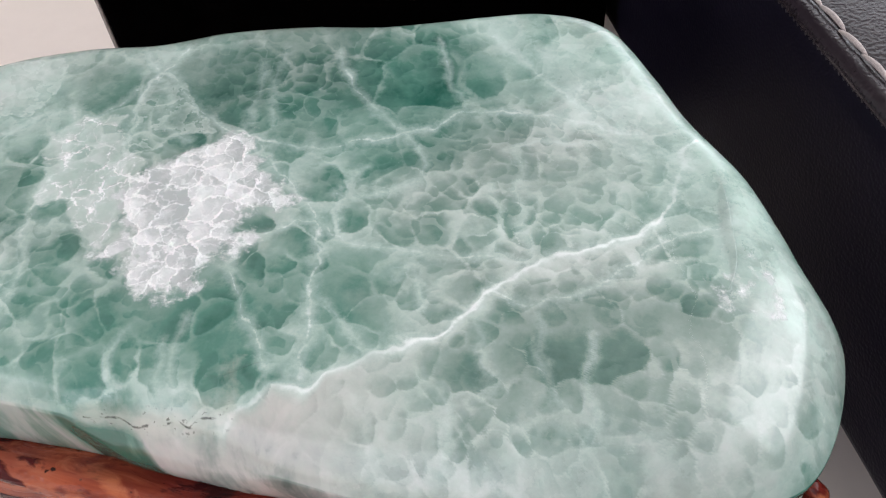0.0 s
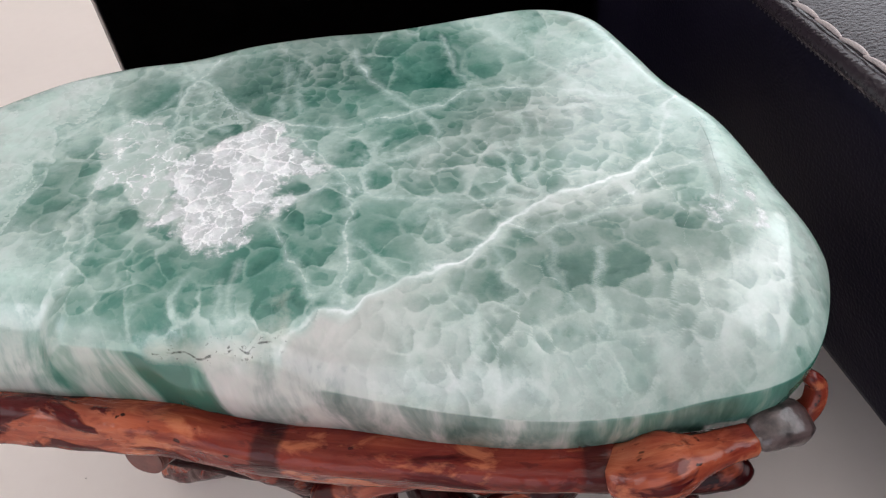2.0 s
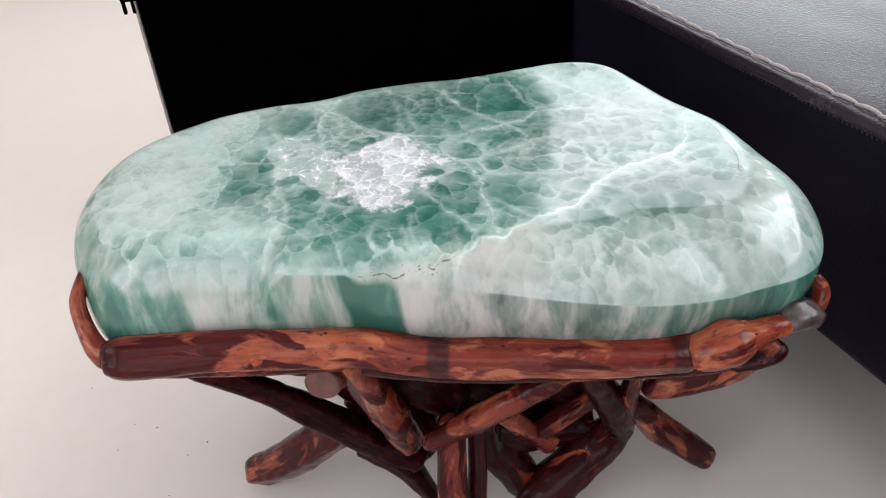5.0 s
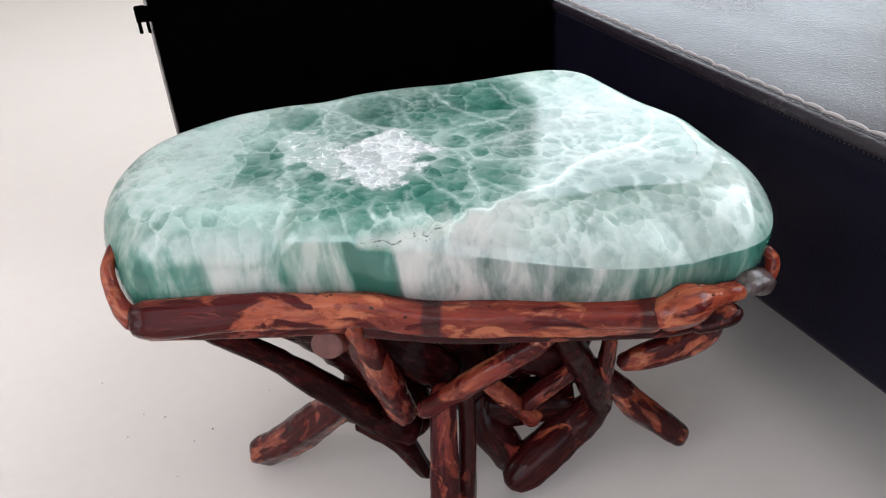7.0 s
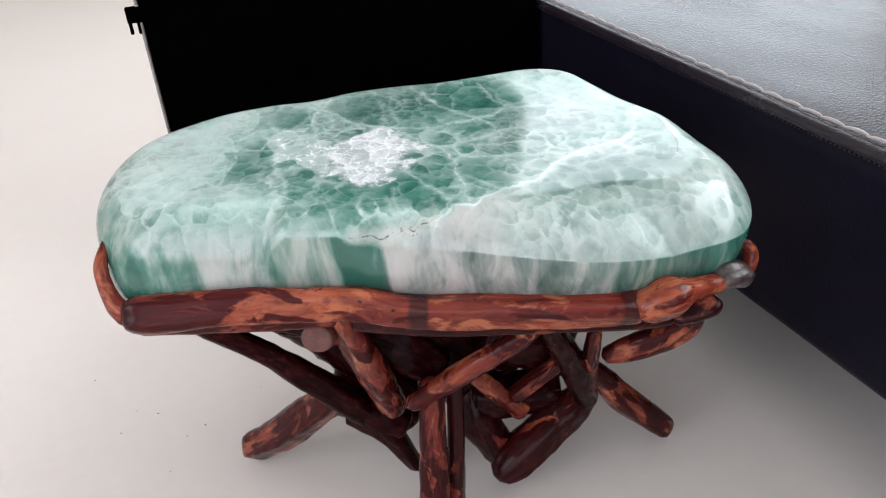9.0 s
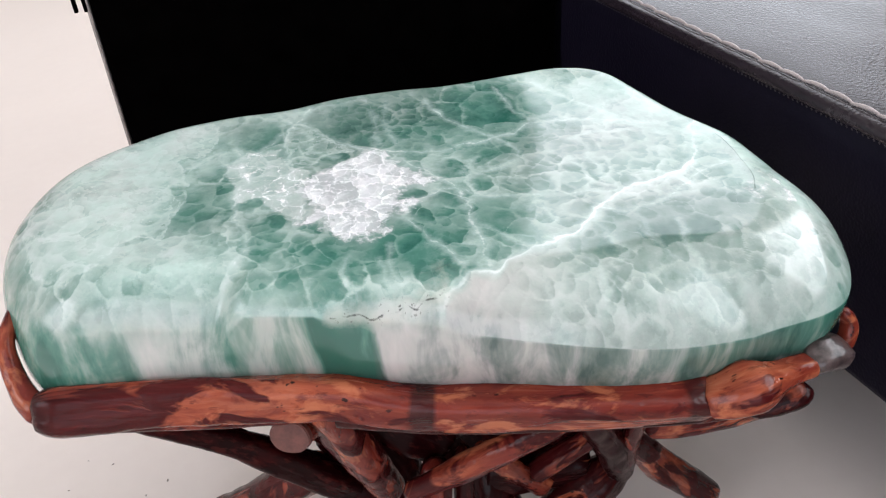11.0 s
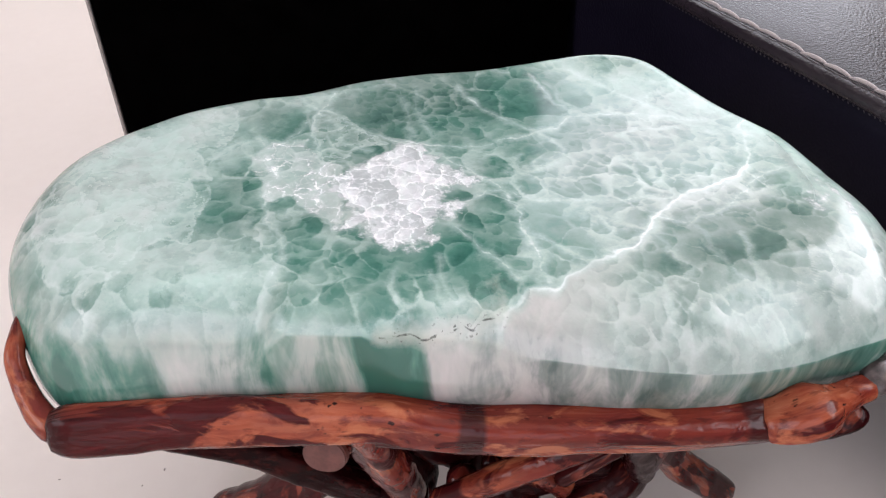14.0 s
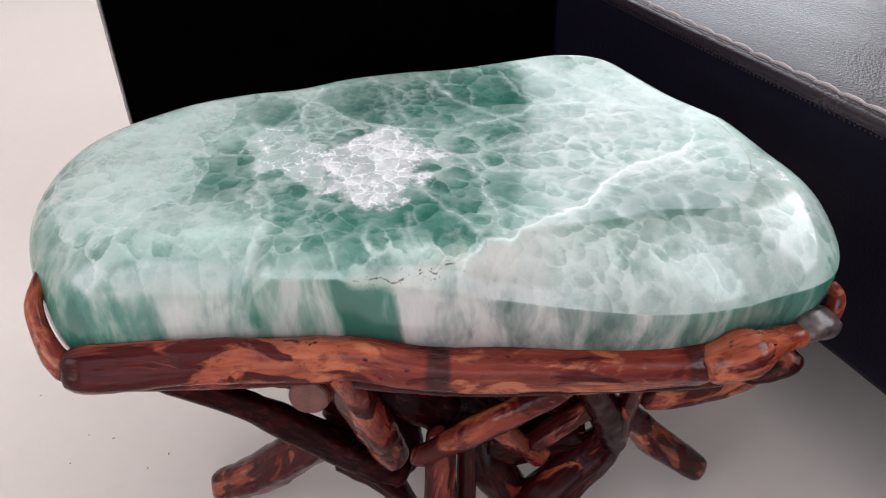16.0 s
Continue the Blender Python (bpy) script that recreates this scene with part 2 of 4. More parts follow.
    n.b.inputs["Subsurface Weight"].default_value = 0.25
    n.b.inputs["Subsurface Radius"].default_value = (0.010, 0.016, 0.013)
    n.b.inputs["Subsurface Scale"].default_value = 1.0
    n.bump(n.maths("ADD", n.maths("MULTIPLY", n.maths("MULTIPLY", rim, inside), 0.9), n.maths("MULTIPLY", n.noise(14.0, 2), 0.25)), 0.5, 0.0022)
    return m


def wood_material():
    m = material("lacquered_root_wood", 0.3)
    n = Nodes(m)
    a = n.t.nodes.new("ShaderNodeAttribute")
    a.attribute_name = "grain"
    own = n.t.nodes.new("ShaderNodeObjectInfo").outputs["Random"]
    jump = n.t.nodes.new("ShaderNodeVectorMath")
    n.link(a.outputs["Vector"], jump.inputs[0])
    shift = n.t.nodes.new("ShaderNodeCombineXYZ")
    n.link(n.maths("MULTIPLY", own, 7.0), shift.inputs[0])
    n.link(shift.outputs[0], jump.inputs[1])
    g = jump.outputs[0]

    def along(sx, sr):
        k = n.t.nodes.new("ShaderNodeMapping")
        k.inputs["Scale"].default_value = (sx, sr, sr)
        n.link(g, k.inputs["Vector"])
        return k.outputs[0]

    grain = n.noise(1.0, 4, 0.55, along(26, 170), 0.6)
    blotch = n.noise(1.0, 4, 0.52, along(20, 42), 0.8)
    spots = n.noise(1.0, 3, 0.5, along(70, 110))
    tone = n.noise(1.0, 2, 0.5, along(9, 20))
    bare = n.ramp(n.maths("ADD", n.maths("MULTIPLY", grain, 0.36), n.maths("MULTIPLY", tone, 0.66)), [(0.30, (0.075, 0.0095, 0.0075)), (0.48, (0.185, 0.030, 0.017)), (0.60, (0.310, 0.070, 0.033)), (0.75, (0.45, 0.145, 0.074))])
    bark_shade = n.ramp(grain, [(0.25, (0.026, 0.0036, 0.004)), (0.6, (0.070, 0.0080, 0.0080)), (0.9, (0.135, 0.017, 0.016))])
    amount = n.maths("ADD", blotch, n.maths("MULTIPLY", n.maths("SUBTRACT", attribute(n, "bark_shade"), 0.5), 0.5))
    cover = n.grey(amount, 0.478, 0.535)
    # high values also paint in the shade under the stand, near black
    shade = n.grey(attribute(n, "bark_shade"), 0.42, 0.85)
    bark_shade = n.mix(n.maths("MULTIPLY", shade, 0.9), bark_shade, (0.0085, 0.0012, 0.0018))
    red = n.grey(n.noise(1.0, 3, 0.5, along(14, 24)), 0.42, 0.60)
    bare = n.mix(n.maths("MULTIPLY", red, n.grey(attribute(n, "bark_shade"), 0.15, 0.5, 0.30, 0.75)), bare, (0.150, 0.017, 0.013))
    c = n.mix(cover, bare, bark_shade)
    c = n.mix(n.grey(spots, 0.69, 0.72), c, (0.020, 0.006, 0.005))
    c = n.mix(n.grey(n.noise(1.0, 4, 0.6, along(60, 150)), 0.57, 0.65, 0.0, 0.7), c, (0.060, 0.010, 0.008))
    c = n.mix(n.maths("MULTIPLY", n.grey(n.noise(1.0, 5, 0.62, along(34, 58), 1.0), 0.50, 0.66, 0.0, 0.75), n.grey(cover, 0.0, 1.0, 1.0, 0.3)), c, (0.100, 0.011, 0.010))
    ochre = n.t.nodes.new("ShaderNodeVectorMath")
    n.link(along(30, 52), ochre.inputs[0])
    ochre.inputs[1].default_value = (17.0, 5.0, 9.0)
    c = n.mix(n.maths("MULTIPLY", n.grey(n.noise(1.0, 5, 0.6, ochre.outputs[0], 0.8), 0.54, 0.66, 0.0, 0.7), n.grey(cover, 0.0, 1.0, 1.0, 0.0)), c, (0.46, 0.145, 0.068))
    c = n.mix(n.maths("MULTIPLY", attribute(n, "band"), n.grey(blotch, 0.35, 0.6, 0.75, 1.0)), c, (0.034, 0.0062, 0.0064))
    n.colour(c)
    n.rough(n.grey(grain, 0.2, 0.8, 0.16, 0.34))
    n.b.inputs["Specular IOR Level"].default_value = 0.05
    n.link(n.maths("MULTIPLY", n.grey(cover, 0.0, 1.0, 0.42, 0.20), n.grey(attribute(n, "bark_shade"), 0.75, 1.0, 1.0, 0.08)), n.b.inputs["Coat Weight"])
    n.b.inputs["Coat Roughness"].default_value = 0.03
    relief = n.bump(n.maths("ADD", n.maths("MULTIPLY", blotch, 1.3), n.maths("MULTIPLY", n.noise(1.0, 3, 0.5, along(45, 70)), 0.9)), 0.7, 0.0030)
    n.link(relief.outputs[0], n.b.inputs["Coat Normal"])
    n.bump(n.maths("ADD", n.maths("MULTIPLY", cover, 0.5), n.maths("ADD", n.maths("MULTIPLY", grain, 0.35), n.maths("MULTIPLY", tone, 2.2))), 0.8, 0.0022)
    return m


def leather_material(name, gloss, lo, hi, dark, pale, grain):
    m = material(name, 0.4)
    n = Nodes(m)
    v = n.add("ShaderNodeTexVoronoi", Scale=430.0)
    v.feature = "SMOOTH_F1"
    n.link(n.co, v.inputs["Vector"])
    w = n.noise(170.0, 4, 0.6)
    broad = n.noise(5.0, 4, 0.6)
    n.colour(n.ramp(n.maths("ADD", n.maths("MULTIPLY", broad, 0.6), n.maths("MULTIPLY", w, 0.4)), [(0.3, dark), (0.7, pale)]))
    n.rough(n.grey(n.maths("ADD", n.maths("MULTIPLY", broad, 0.7), n.maths("MULTIPLY", w, 0.3)), 0.3, 0.7, lo, hi))
    n.b.inputs["Specular IOR Level"].default_value = gloss
    n.bump(n.maths("ADD", n.maths("MULTIPLY", v.outputs["Distance"], 0.8), n.maths("MULTIPLY", w, 0.35)), grain, 0.0011)
    return m


def tile_material():
    m = material("cream_polished_floor", 0.3)
    n = Nodes(m)
    a, b = n.noise(1.3, 5, 0.6), n.noise(45.0, 4, 0.6)
    f = n.maths("ADD", n.maths("MULTIPLY", a, 0.7), n.maths("MULTIPLY", b, 0.3))
    n.colour(n.ramp(f, [(0.3, (0.79, 0.705, 0.655)), (0.7, (0.85, 0.768, 0.718))]))
    n.rough(n.grey(b, 0.3, 0.7, 0.32, 0.42))
    n.b.inputs["Specular IOR Level"].default_value = 0.22
    n.bump(b, 0.05, 0.001)
    return m


def paint_material():
    m = material("wall_paint", 0.8)
    n = Nodes(m)
    n.colour(n.ramp(n.noise(3.0, 5), [(0.3, (0.50, 0.48, 0.46)), (0.7, (0.56, 0.54, 0.52))]))
    n.bump(n.noise(160.0, 3), 0.1, 0.002)
    return m


def black_material():
    m = material("matt_black_case", 0.75)
    n = Nodes(m)
    n.colour(n.ramp(n.noise(30.0, 4), [(0.3, (0.0005, 0.0004, 0.0004)), (0.7, (0.0011, 0.0009, 0.0009))]))
    n.b.inputs["Specular IOR Level"].default_value = 0.0
    n.bump(n.noise(600.0, 2), 0.2, 0.0006)
    return m


def thread_material():
    m = material("waxed_thread", 0.6)
    n = Nodes(m)
    n.colour(n.ramp(n.noise(700.0, 3), [(0.3, (0.33, 0.28, 0.275)), (0.7, (0.52, 0.455, 0.445))]))
    w = n.t.nodes.new("ShaderNodeTexWave")
    w.inputs["Scale"].default_value = 260.0
    n.link(n.co, w.inputs["Vector"])
    n.bump(w.outputs["Fac"], 0.4, 0.0004)
    return m


def metal_material():
    m = material("dull_edge_metal", 0.4, 1.0)
    n = Nodes(m)
    n.colour(n.ramp(n.noise(90.0, 4), [(0.3, (0.26, 0.24, 0.23)), (0.7, (0.40, 0.37, 0.36))]))
    return m


STONE = stone_material()
WOOD = wood_material()
# one leather in two copies: shaded for the upright face, lit for the top
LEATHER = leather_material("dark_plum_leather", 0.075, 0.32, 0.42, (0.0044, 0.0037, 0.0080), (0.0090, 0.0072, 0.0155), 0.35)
LEATHER_LIT = leather_material("dark_plum_leather_lit", 0.42, 0.20, 0.30, (0.0140, 0.0100, 0.0135), (0.0270, 0.0195, 0.0255), 0.42)
THREAD = thread_material()
BLACK = black_material()
STEEL = metal_material()
TILE = tile_material()
PAINT = paint_material()
WHITE = material("ceiling_paint", 0.9, 0, (0.80, 0.79, 0.77))
GREY_PAINT = material("grey_wall_paint", 0.85, 0, (0.16, 0.16, 0.17))
FINE_THREAD = material("fine_seam_thread", 0.7, 0, (0.05, 0.042, 0.046))
DUST = material("grey_dust", 0.9, 0, (0.30, 0.25, 0.22))


# ---- building ----
def mesh_object(name, bm, mat, smooth=True):
    me = bpy.data.meshes.new(name)
    bm.to_mesh(me)
    bm.free()
    me.materials.append(mat)
    if smooth:
        me.polygons.foreach_set("use_smooth", [True] * len(me.polygons))
    return new(name, me)


def part(name, bm, mat, parent, label="", smooth=True):
    ob = mesh_object(name, bm, mat, smooth)
    ob.parent = parent
    if label:
        ob["label"] = label
    return ob


def box(a, b, bevel=0.0, segments=2):
    bm = bmesh.new()
    bmesh.ops.create_cube(bm, size=1)
    for v in bm.verts:
        v.co = Vector([a[i] + (v.co[i] + 0.5) * (b[i] - a[i]) for i in range(3)])
    if bevel:
        bmesh.ops.bevel(bm, geom=bm.edges[:], offset=bevel, segments=segments, affect="EDGES", profile=0.5)
    return bm


def spline(points, n):
    """A smooth open curve through the points, n samples, by centripetal-free Catmull-Rom."""
    p = np.array(points, float)
    p = np.vstack([2 * p[0] - p[1], p, 2 * p[-1] - p[-2]])
    out = []
    for s in np.linspace(0, len(points) - 1, n):
        i = min(int(s), len(points) - 2)
        u = s - i
        a, b, c, d = p[i : i + 4]
        out.append(0.5 * (2 * b + (c - a) * u + (2 * a - 5 * b + 4 * c - d) * u * u + (3 * b - a - 3 * c + d) * u**3))
    return np.array(out)


def branch(points, seed, around=28, step=0.0035, knob=0.10, bark_shade=0.5, bands=(), blunt=0.3):
    """A piece of root: a tube through (x, y, z, radius) with flats, lumps and worn cut ends. It carries its grain, how
    much bark is left on it and shade painted in, and dark bands (place along it from 0 to 1, half width in metres)."""
    rng = np.random.RandomState(seed)
    p = np.array(points, float)
    length = np.linalg.norm(np.diff(p[:, :3], axis=0), axis=1).sum()
    n = max(14, int(length / step))
    c = spline(points, n)
    off = Vector(rng.rand(3) * 50)
    flats = [(rng.rand() * 2 * math.pi, 0.78 + 0.14 * rng.rand()) for _ in range(3)]
    side = Vector((0.3, 0.2, 1)).normalized()
    verts, grain, band = [], [], []
    for i in range(n):
        d = Vector(c[min(i + 1, n - 1), :3] - c[max(i - 1, 0), :3]).normalized()
        side = (side - d * side.dot(d)).normalized()
        up = d.cross(side)
        at = i * length / (n - 1)
        u = min(at, length - at) / max(c[i, 3], 1e-4)
        cap = 1.02 - 0.9 * blunt + 0.9 * blunt * math.sqrt(max(0.0, 1 - (1 - min(u / blunt, 1)) ** 2)) - 0.02
        for k in range(around):
            t = 2 * math.pi * k / around
            r = 1.0
            for ft, fd in flats:
                q = math.cos(t - ft - 2.5 * at)
                if q > fd:
                    r = min(r, fd / q)
            w = side * math.cos(t) + up * math.sin(t)
            q = Vector(c[i, :3]) + w * c[i, 3]
            r *= 1 + noise.noise(q * 22 + off) * knob + noise.noise(q * 60 + off) * knob * 0.55 + noise.noise(q * 160 + off) * knob * 0.2
            verts.append(Vector(c[i, :3]) + w * c[i, 3] * cap * r)
            grain.append((at, c[i, 3] * math.cos(t), c[i, 3] * math.sin(t)))
            band.append(max([min(1.0, max(0.0, (hw - abs(at - bp * length + noise.noise(q * 70 + off) * 0.003)) / 0.002)) for bp, hw in bands] or [0.0]))
    faces = []
    for i in range(n - 1):
        for k in range(around):
            k2 = (k + 1) % around
            faces.append((i * around + k, i * around + k2, (i + 1) * around + k2, (i + 1) * around + k))
    for base, first in ((0, True), ((n - 1) * around, False)):
        m = sum(verts[base : base + around], Vector()) / around
        verts.append(m)
        grain.append((0.0 if first else length, 0, 0))
        band.append(0.0)
        for k in range(around):
            f = (base + k, base + (k + 1) % around, len(verts) - 1)
            faces.append(f[::-1] if first else f)
    me = bpy.data.meshes.new("root")
    me.from_pydata([tuple(v) for v in verts], [], faces)
    me.polygons.foreach_set("use_smooth", [True] * len(me.polygons))
    me.attributes.new("grain", "FLOAT_VECTOR", "POINT").data.foreach_set("vector", np.array(grain, float).ravel())
    me.attributes.new("band", "FLOAT", "POINT").data.foreach_set("value", band)
    first, last = bark_shade if isinstance(bark_shade, tuple) else (bark_shade, bark_shade)
    me.attributes.new("bark_shade", "FLOAT", "POINT").data.foreach_set("value", [first + (last - first) * at[0] / length for at in grain])
    me.materials.append(WOOD)
    return me


def mesh_part(name, me, parent, label=""):
    ob = new(name, me)
    ob.parent = parent
    if label:
        ob["label"] = label
    return ob


# ---- room ----
X0, X1, Y0, Y1, TOP = -3.0, 3.2, -3.2, 3.2, 4.4


def slab(name, a, b, mat, label, kind="structure", category="wall"):
    ob = mesh_object(name, box(a, b), mat, False)
    return tagged(ob, label, category, kind=kind)


slab("floor", (X0, Y0, -0.1), (X1, Y1, 0), TILE, "pale cream polished floor with scattered dust specks", category="floor")
slab("ceiling", (X0 - 0.15, Y0 - 0.15, TOP), (X1 + 0.15, Y1 + 0.15, TOP + 0.12), WHITE, "plain white painted ceiling", category="ceiling")


def window_wall(name, near, far, xa, xb, za, zb, across=True, mat=None):
    """A wall with one opening through it, running along x, or along y."""
    lo, hi = (X0 - 0.15, X1 + 0.15) if across else (Y0, Y1)
    bm = bmesh.new()
    for a, b in (((lo, 0), (xa, TOP)), ((xb, 0), (hi, TOP)), ((xa, 0), (xb, za)), ((xa, zb), (xb, TOP))):
        ends = ((a[0], near, a[1]), (b[0], far, b[1])) if across else ((near, a[0], a[1]), (far, b[0], b[1]))
        piece = box(*ends)
        me = bpy.data.meshes.new("piece")
        piece.to_mesh(me)
        piece.free()
        bm.from_mesh(me)
        bpy.data.meshes.remove(me)
    return tagged(mesh_object(name, bm, mat or PAINT, False), "plain painted wall with a window opening", "wall", kind="structure")


window_wall("wall_north", Y1, Y1 + 0.15, 0.5, 3.0, 0.9, 3.4)
window_wall("wall_south", Y0 - 0.15, Y0, -2.9, 0.8, 0.30, 3.00, mat=GREY_PAINT)
window_wall("wall_west", X0 - 0.15, X0, -2.3, -0.1, 0.80, 2.70, False)
window_wall("wall_east", X1, X1 + 0.15, -2.9, 1.9, 0.6, 4.2, False)

# ---- sofa ----
SOFA_X, SOFA_ANGLE, SOFA_TOP, SOFA_LOW = 0.3690, -1.390, 0.3860, 0.142
sofa = tagged(new("leather_sofa"), "dark plum leather sofa with thick pale edge stitching", "sofa")
sofa.matrix_world = Matrix.Translation((SOFA_X, 0, 0)) @ Matrix.Rotation(SOFA_ANGLE, 4, "Z")
# the sofa's own axes: x along its edge towards the room, y away from the stone, z up
SOFA_BACK, SOFA_FRONT, SOFA_DEEP = -1.150, 0.9, 0.85


def extruded(profile, nx, ripple):
    """A closed profile (y, z) swept along the sofa's edge, gently uneven."""
    bm = bmesh.new()
    rows = []
    for i in range(nx + 1):
        x = SOFA_BACK + (SOFA_FRONT - SOFA_BACK) * i / nx
        rows.append([bm.verts.new((x, y + ripple * noise.noise((x * 9, y * 20, z * 20)), z + ripple * noise.noise((x * 7 + 9, y * 20, z * 20)))) for y, z in profile])
    m = len(profile)
    for r0, r1 in zip(rows, rows[1:]):
        for k in range(m):
            bm.faces.new((r0[k], r0[(k + 1) % m], r1[(k + 1) % m], r1[k]))
    bm.faces.new(rows[0])
    bm.faces.new(rows[-1][::-1])
    bmesh.ops.recalc_face_normals(bm, faces=bm.faces[:])
    return bm


def face_profile():
    """The upright face and the flat deck under the cushion; the fine seam runs 13 mm below the big stitches."""
    p = [(0.014, SOFA_LOW), (0.006, SOFA_LOW + 0.006)]
    p += [(-0.0015 + 0.006 * (1 - q) - 0.003 * math.sin(math.pi * q), SOFA_LOW + 0.012 + (SOFA_TOP - 0.016 - SOFA_LOW - 0.012) * q) for q in np.linspace(0.0, 1, 12)]
    return p + [(0.004, SOFA_TOP - 0.012), (0.020, SOFA_TOP - 0.012), (SOFA_DEEP, SOFA_TOP - 0.020), (SOFA_DEEP, SOFA_LOW)]


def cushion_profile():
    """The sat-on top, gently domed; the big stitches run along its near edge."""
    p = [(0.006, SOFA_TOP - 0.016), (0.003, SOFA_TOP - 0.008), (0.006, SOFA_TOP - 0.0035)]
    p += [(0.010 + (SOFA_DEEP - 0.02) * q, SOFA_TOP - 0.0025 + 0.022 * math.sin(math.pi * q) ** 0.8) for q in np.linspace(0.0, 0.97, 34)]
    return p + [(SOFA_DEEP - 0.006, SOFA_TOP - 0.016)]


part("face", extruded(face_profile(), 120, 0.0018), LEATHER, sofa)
# seat and roll take the lit copy of the face's leather
part("seat", extruded(cushion_profile(), 120, 0.0018), LEATHER_LIT, sofa, "smooth dark leather, coloured brighter where it faces up to the light")
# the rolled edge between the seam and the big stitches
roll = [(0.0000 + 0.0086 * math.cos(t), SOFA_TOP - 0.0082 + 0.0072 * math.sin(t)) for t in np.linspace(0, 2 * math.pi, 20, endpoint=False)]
part("rolled_edge", extruded(roll, 160, 0.0008), LEATHER_LIT, sofa)


def stitch_mesh():
    """One stitch: a plump thread that dips at both ends."""
    bm = bmesh.new()
    rings = []
    for i in range(9):
        q = i / 8
        x, z, r = (q - 0.5) * 0.0285, 0.0017 * math.sin(math.pi * q) - 0.0004, 0.0018 * (0.35 + 0.65 * math.sin(math.pi * q) ** 0.5)
        rings.append([bm.verts.new((x, r * math.cos(t) + 0.0016 * (q - 0.5), z + r * math.sin(t))) for t in np.linspace(0, 2 * math.pi, 8, endpoint=False)])
    for r0, r1 in zip(rings, rings[1:]):
        for k in range(8):
            bm.faces.new((r0[k], r0[(k + 1) % 8], r1[(k + 1) % 8], r1[k]))
    bm.faces.new(rings[0][::-1])
    bm.faces.new(rings[-1])
    me = bpy.data.meshes.new("stitch")
    bm.to_mesh(me)
    bm.free()
    me.polygons.foreach_set("use_smooth", [True] * len(me.polygons))
    me.materials.append(THREAD)
    return me


STITCH = stitch_mesh()
rng = random.Random(4)
x = SOFA_BACK + 0.02
while x < SOFA_FRONT - 0.02:
    ob = mesh_part("stitch", STITCH, sofa)
    ob.matrix_basis = pose(x, 0.0045 + rng.uniform(-0.0006, 0.0006), SOFA_TOP + 0.0002, rng.uniform(-12, 12), rng.uniform(-1.5, 1.5), rng.uniform(-2, 2))
    x += 0.0268 * rng.uniform(0.96, 1.04)
# the fine seam below the rolled edge
bm = bmesh.new()
for i in range(350):
    sx = SOFA_BACK + 0.03 + i * 0.0055
    bmesh.ops.create_cube(bm, size=1, matrix=pose(sx, -0.0042, SOFA_TOP - 0.0156, 0, 40, 0) @ Matrix.Diagonal((0.0020, 0.0009, 0.0007, 1)))
tagged(part("seam_thread", bm, FINE_THREAD, sofa, "fine greyish seam thread", False), kind="stuff")
# added out of sight: keeps east light from passing under the sofa
part("light_block", box((SOFA_BACK + 0.15, 0.20, 0.0), (SOFA_FRONT - 0.15, 0.70, SOFA_LOW + 0.002), 0.004), BLACK, sofa, "added black block hidden under the sofa to stop light")
for sx in (SOFA_BACK + 0.1, SOFA_FRONT - 0.1):
    for sy in (0.12, 0.75):
        part("leg", box((sx - 0.025, sy - 0.025, 0), (sx + 0.025, sy + 0.025, SOFA_LOW + 0.004), 0.004), BLACK, sofa)

# ---- black case ----
CX, CY, CTOP = -0.309, 0.600, 0.95
case = tagged(new("black_case"), "tall matt black case with thin metal edging and a latch", "case")
part("body", box((CX, CY, 0), (0.246, 0.70, CTOP), 0.003), BLACK, case)
part("edge_trim", box((CX - 0.0048, CY - 0.002, 0.0), (CX - 0.0004, CY + 0.014, CTOP), 0.0015), STEEL, case, "thin dull metal edge")
latch = part("latch", box((CX - 0.019, CY - 0.004, 0.418), (CX + 0.001, CY + 0.006, 0.439), 0.0015), BLACK, case, "small black latch")
for lx in (CX - 0.0185, CX - 0.0075):
    part("prong", box((lx, CY - 0.003, 0.403), (lx + 0.0042, CY + 0.003, 0.421), 0.001), BLACK, latch)

# ---- stone ----
OUTLINE = [(0.275, 0.047), (0.268, 0.096), (0.255, 0.14), (0.234, 0.19), (0.221, 0.236), (0.202, 0.277), (0.168, 0.293), (0.126, 0.296), (0.097, 0.296), (0.056, 0.297), (-0.004, 0.301), (-0.067, 0.293), (-0.121, 0.276), (-0.171, 0.267), (-0.225, 0.248), (-0.281, 0.206), (-0.304, 0.14), (-0.295, 0.084), (-0.263, 0.039), (-0.195, 0.029), (-0.122, 0.014), (-0.06, -0.002), (0.0, -0.017), (0.06, -0.03), (0.119, -0.035), (0.178, -0.028), (0.241, -0.015)]
CENTRE = np.array((-0.02, 0.155))
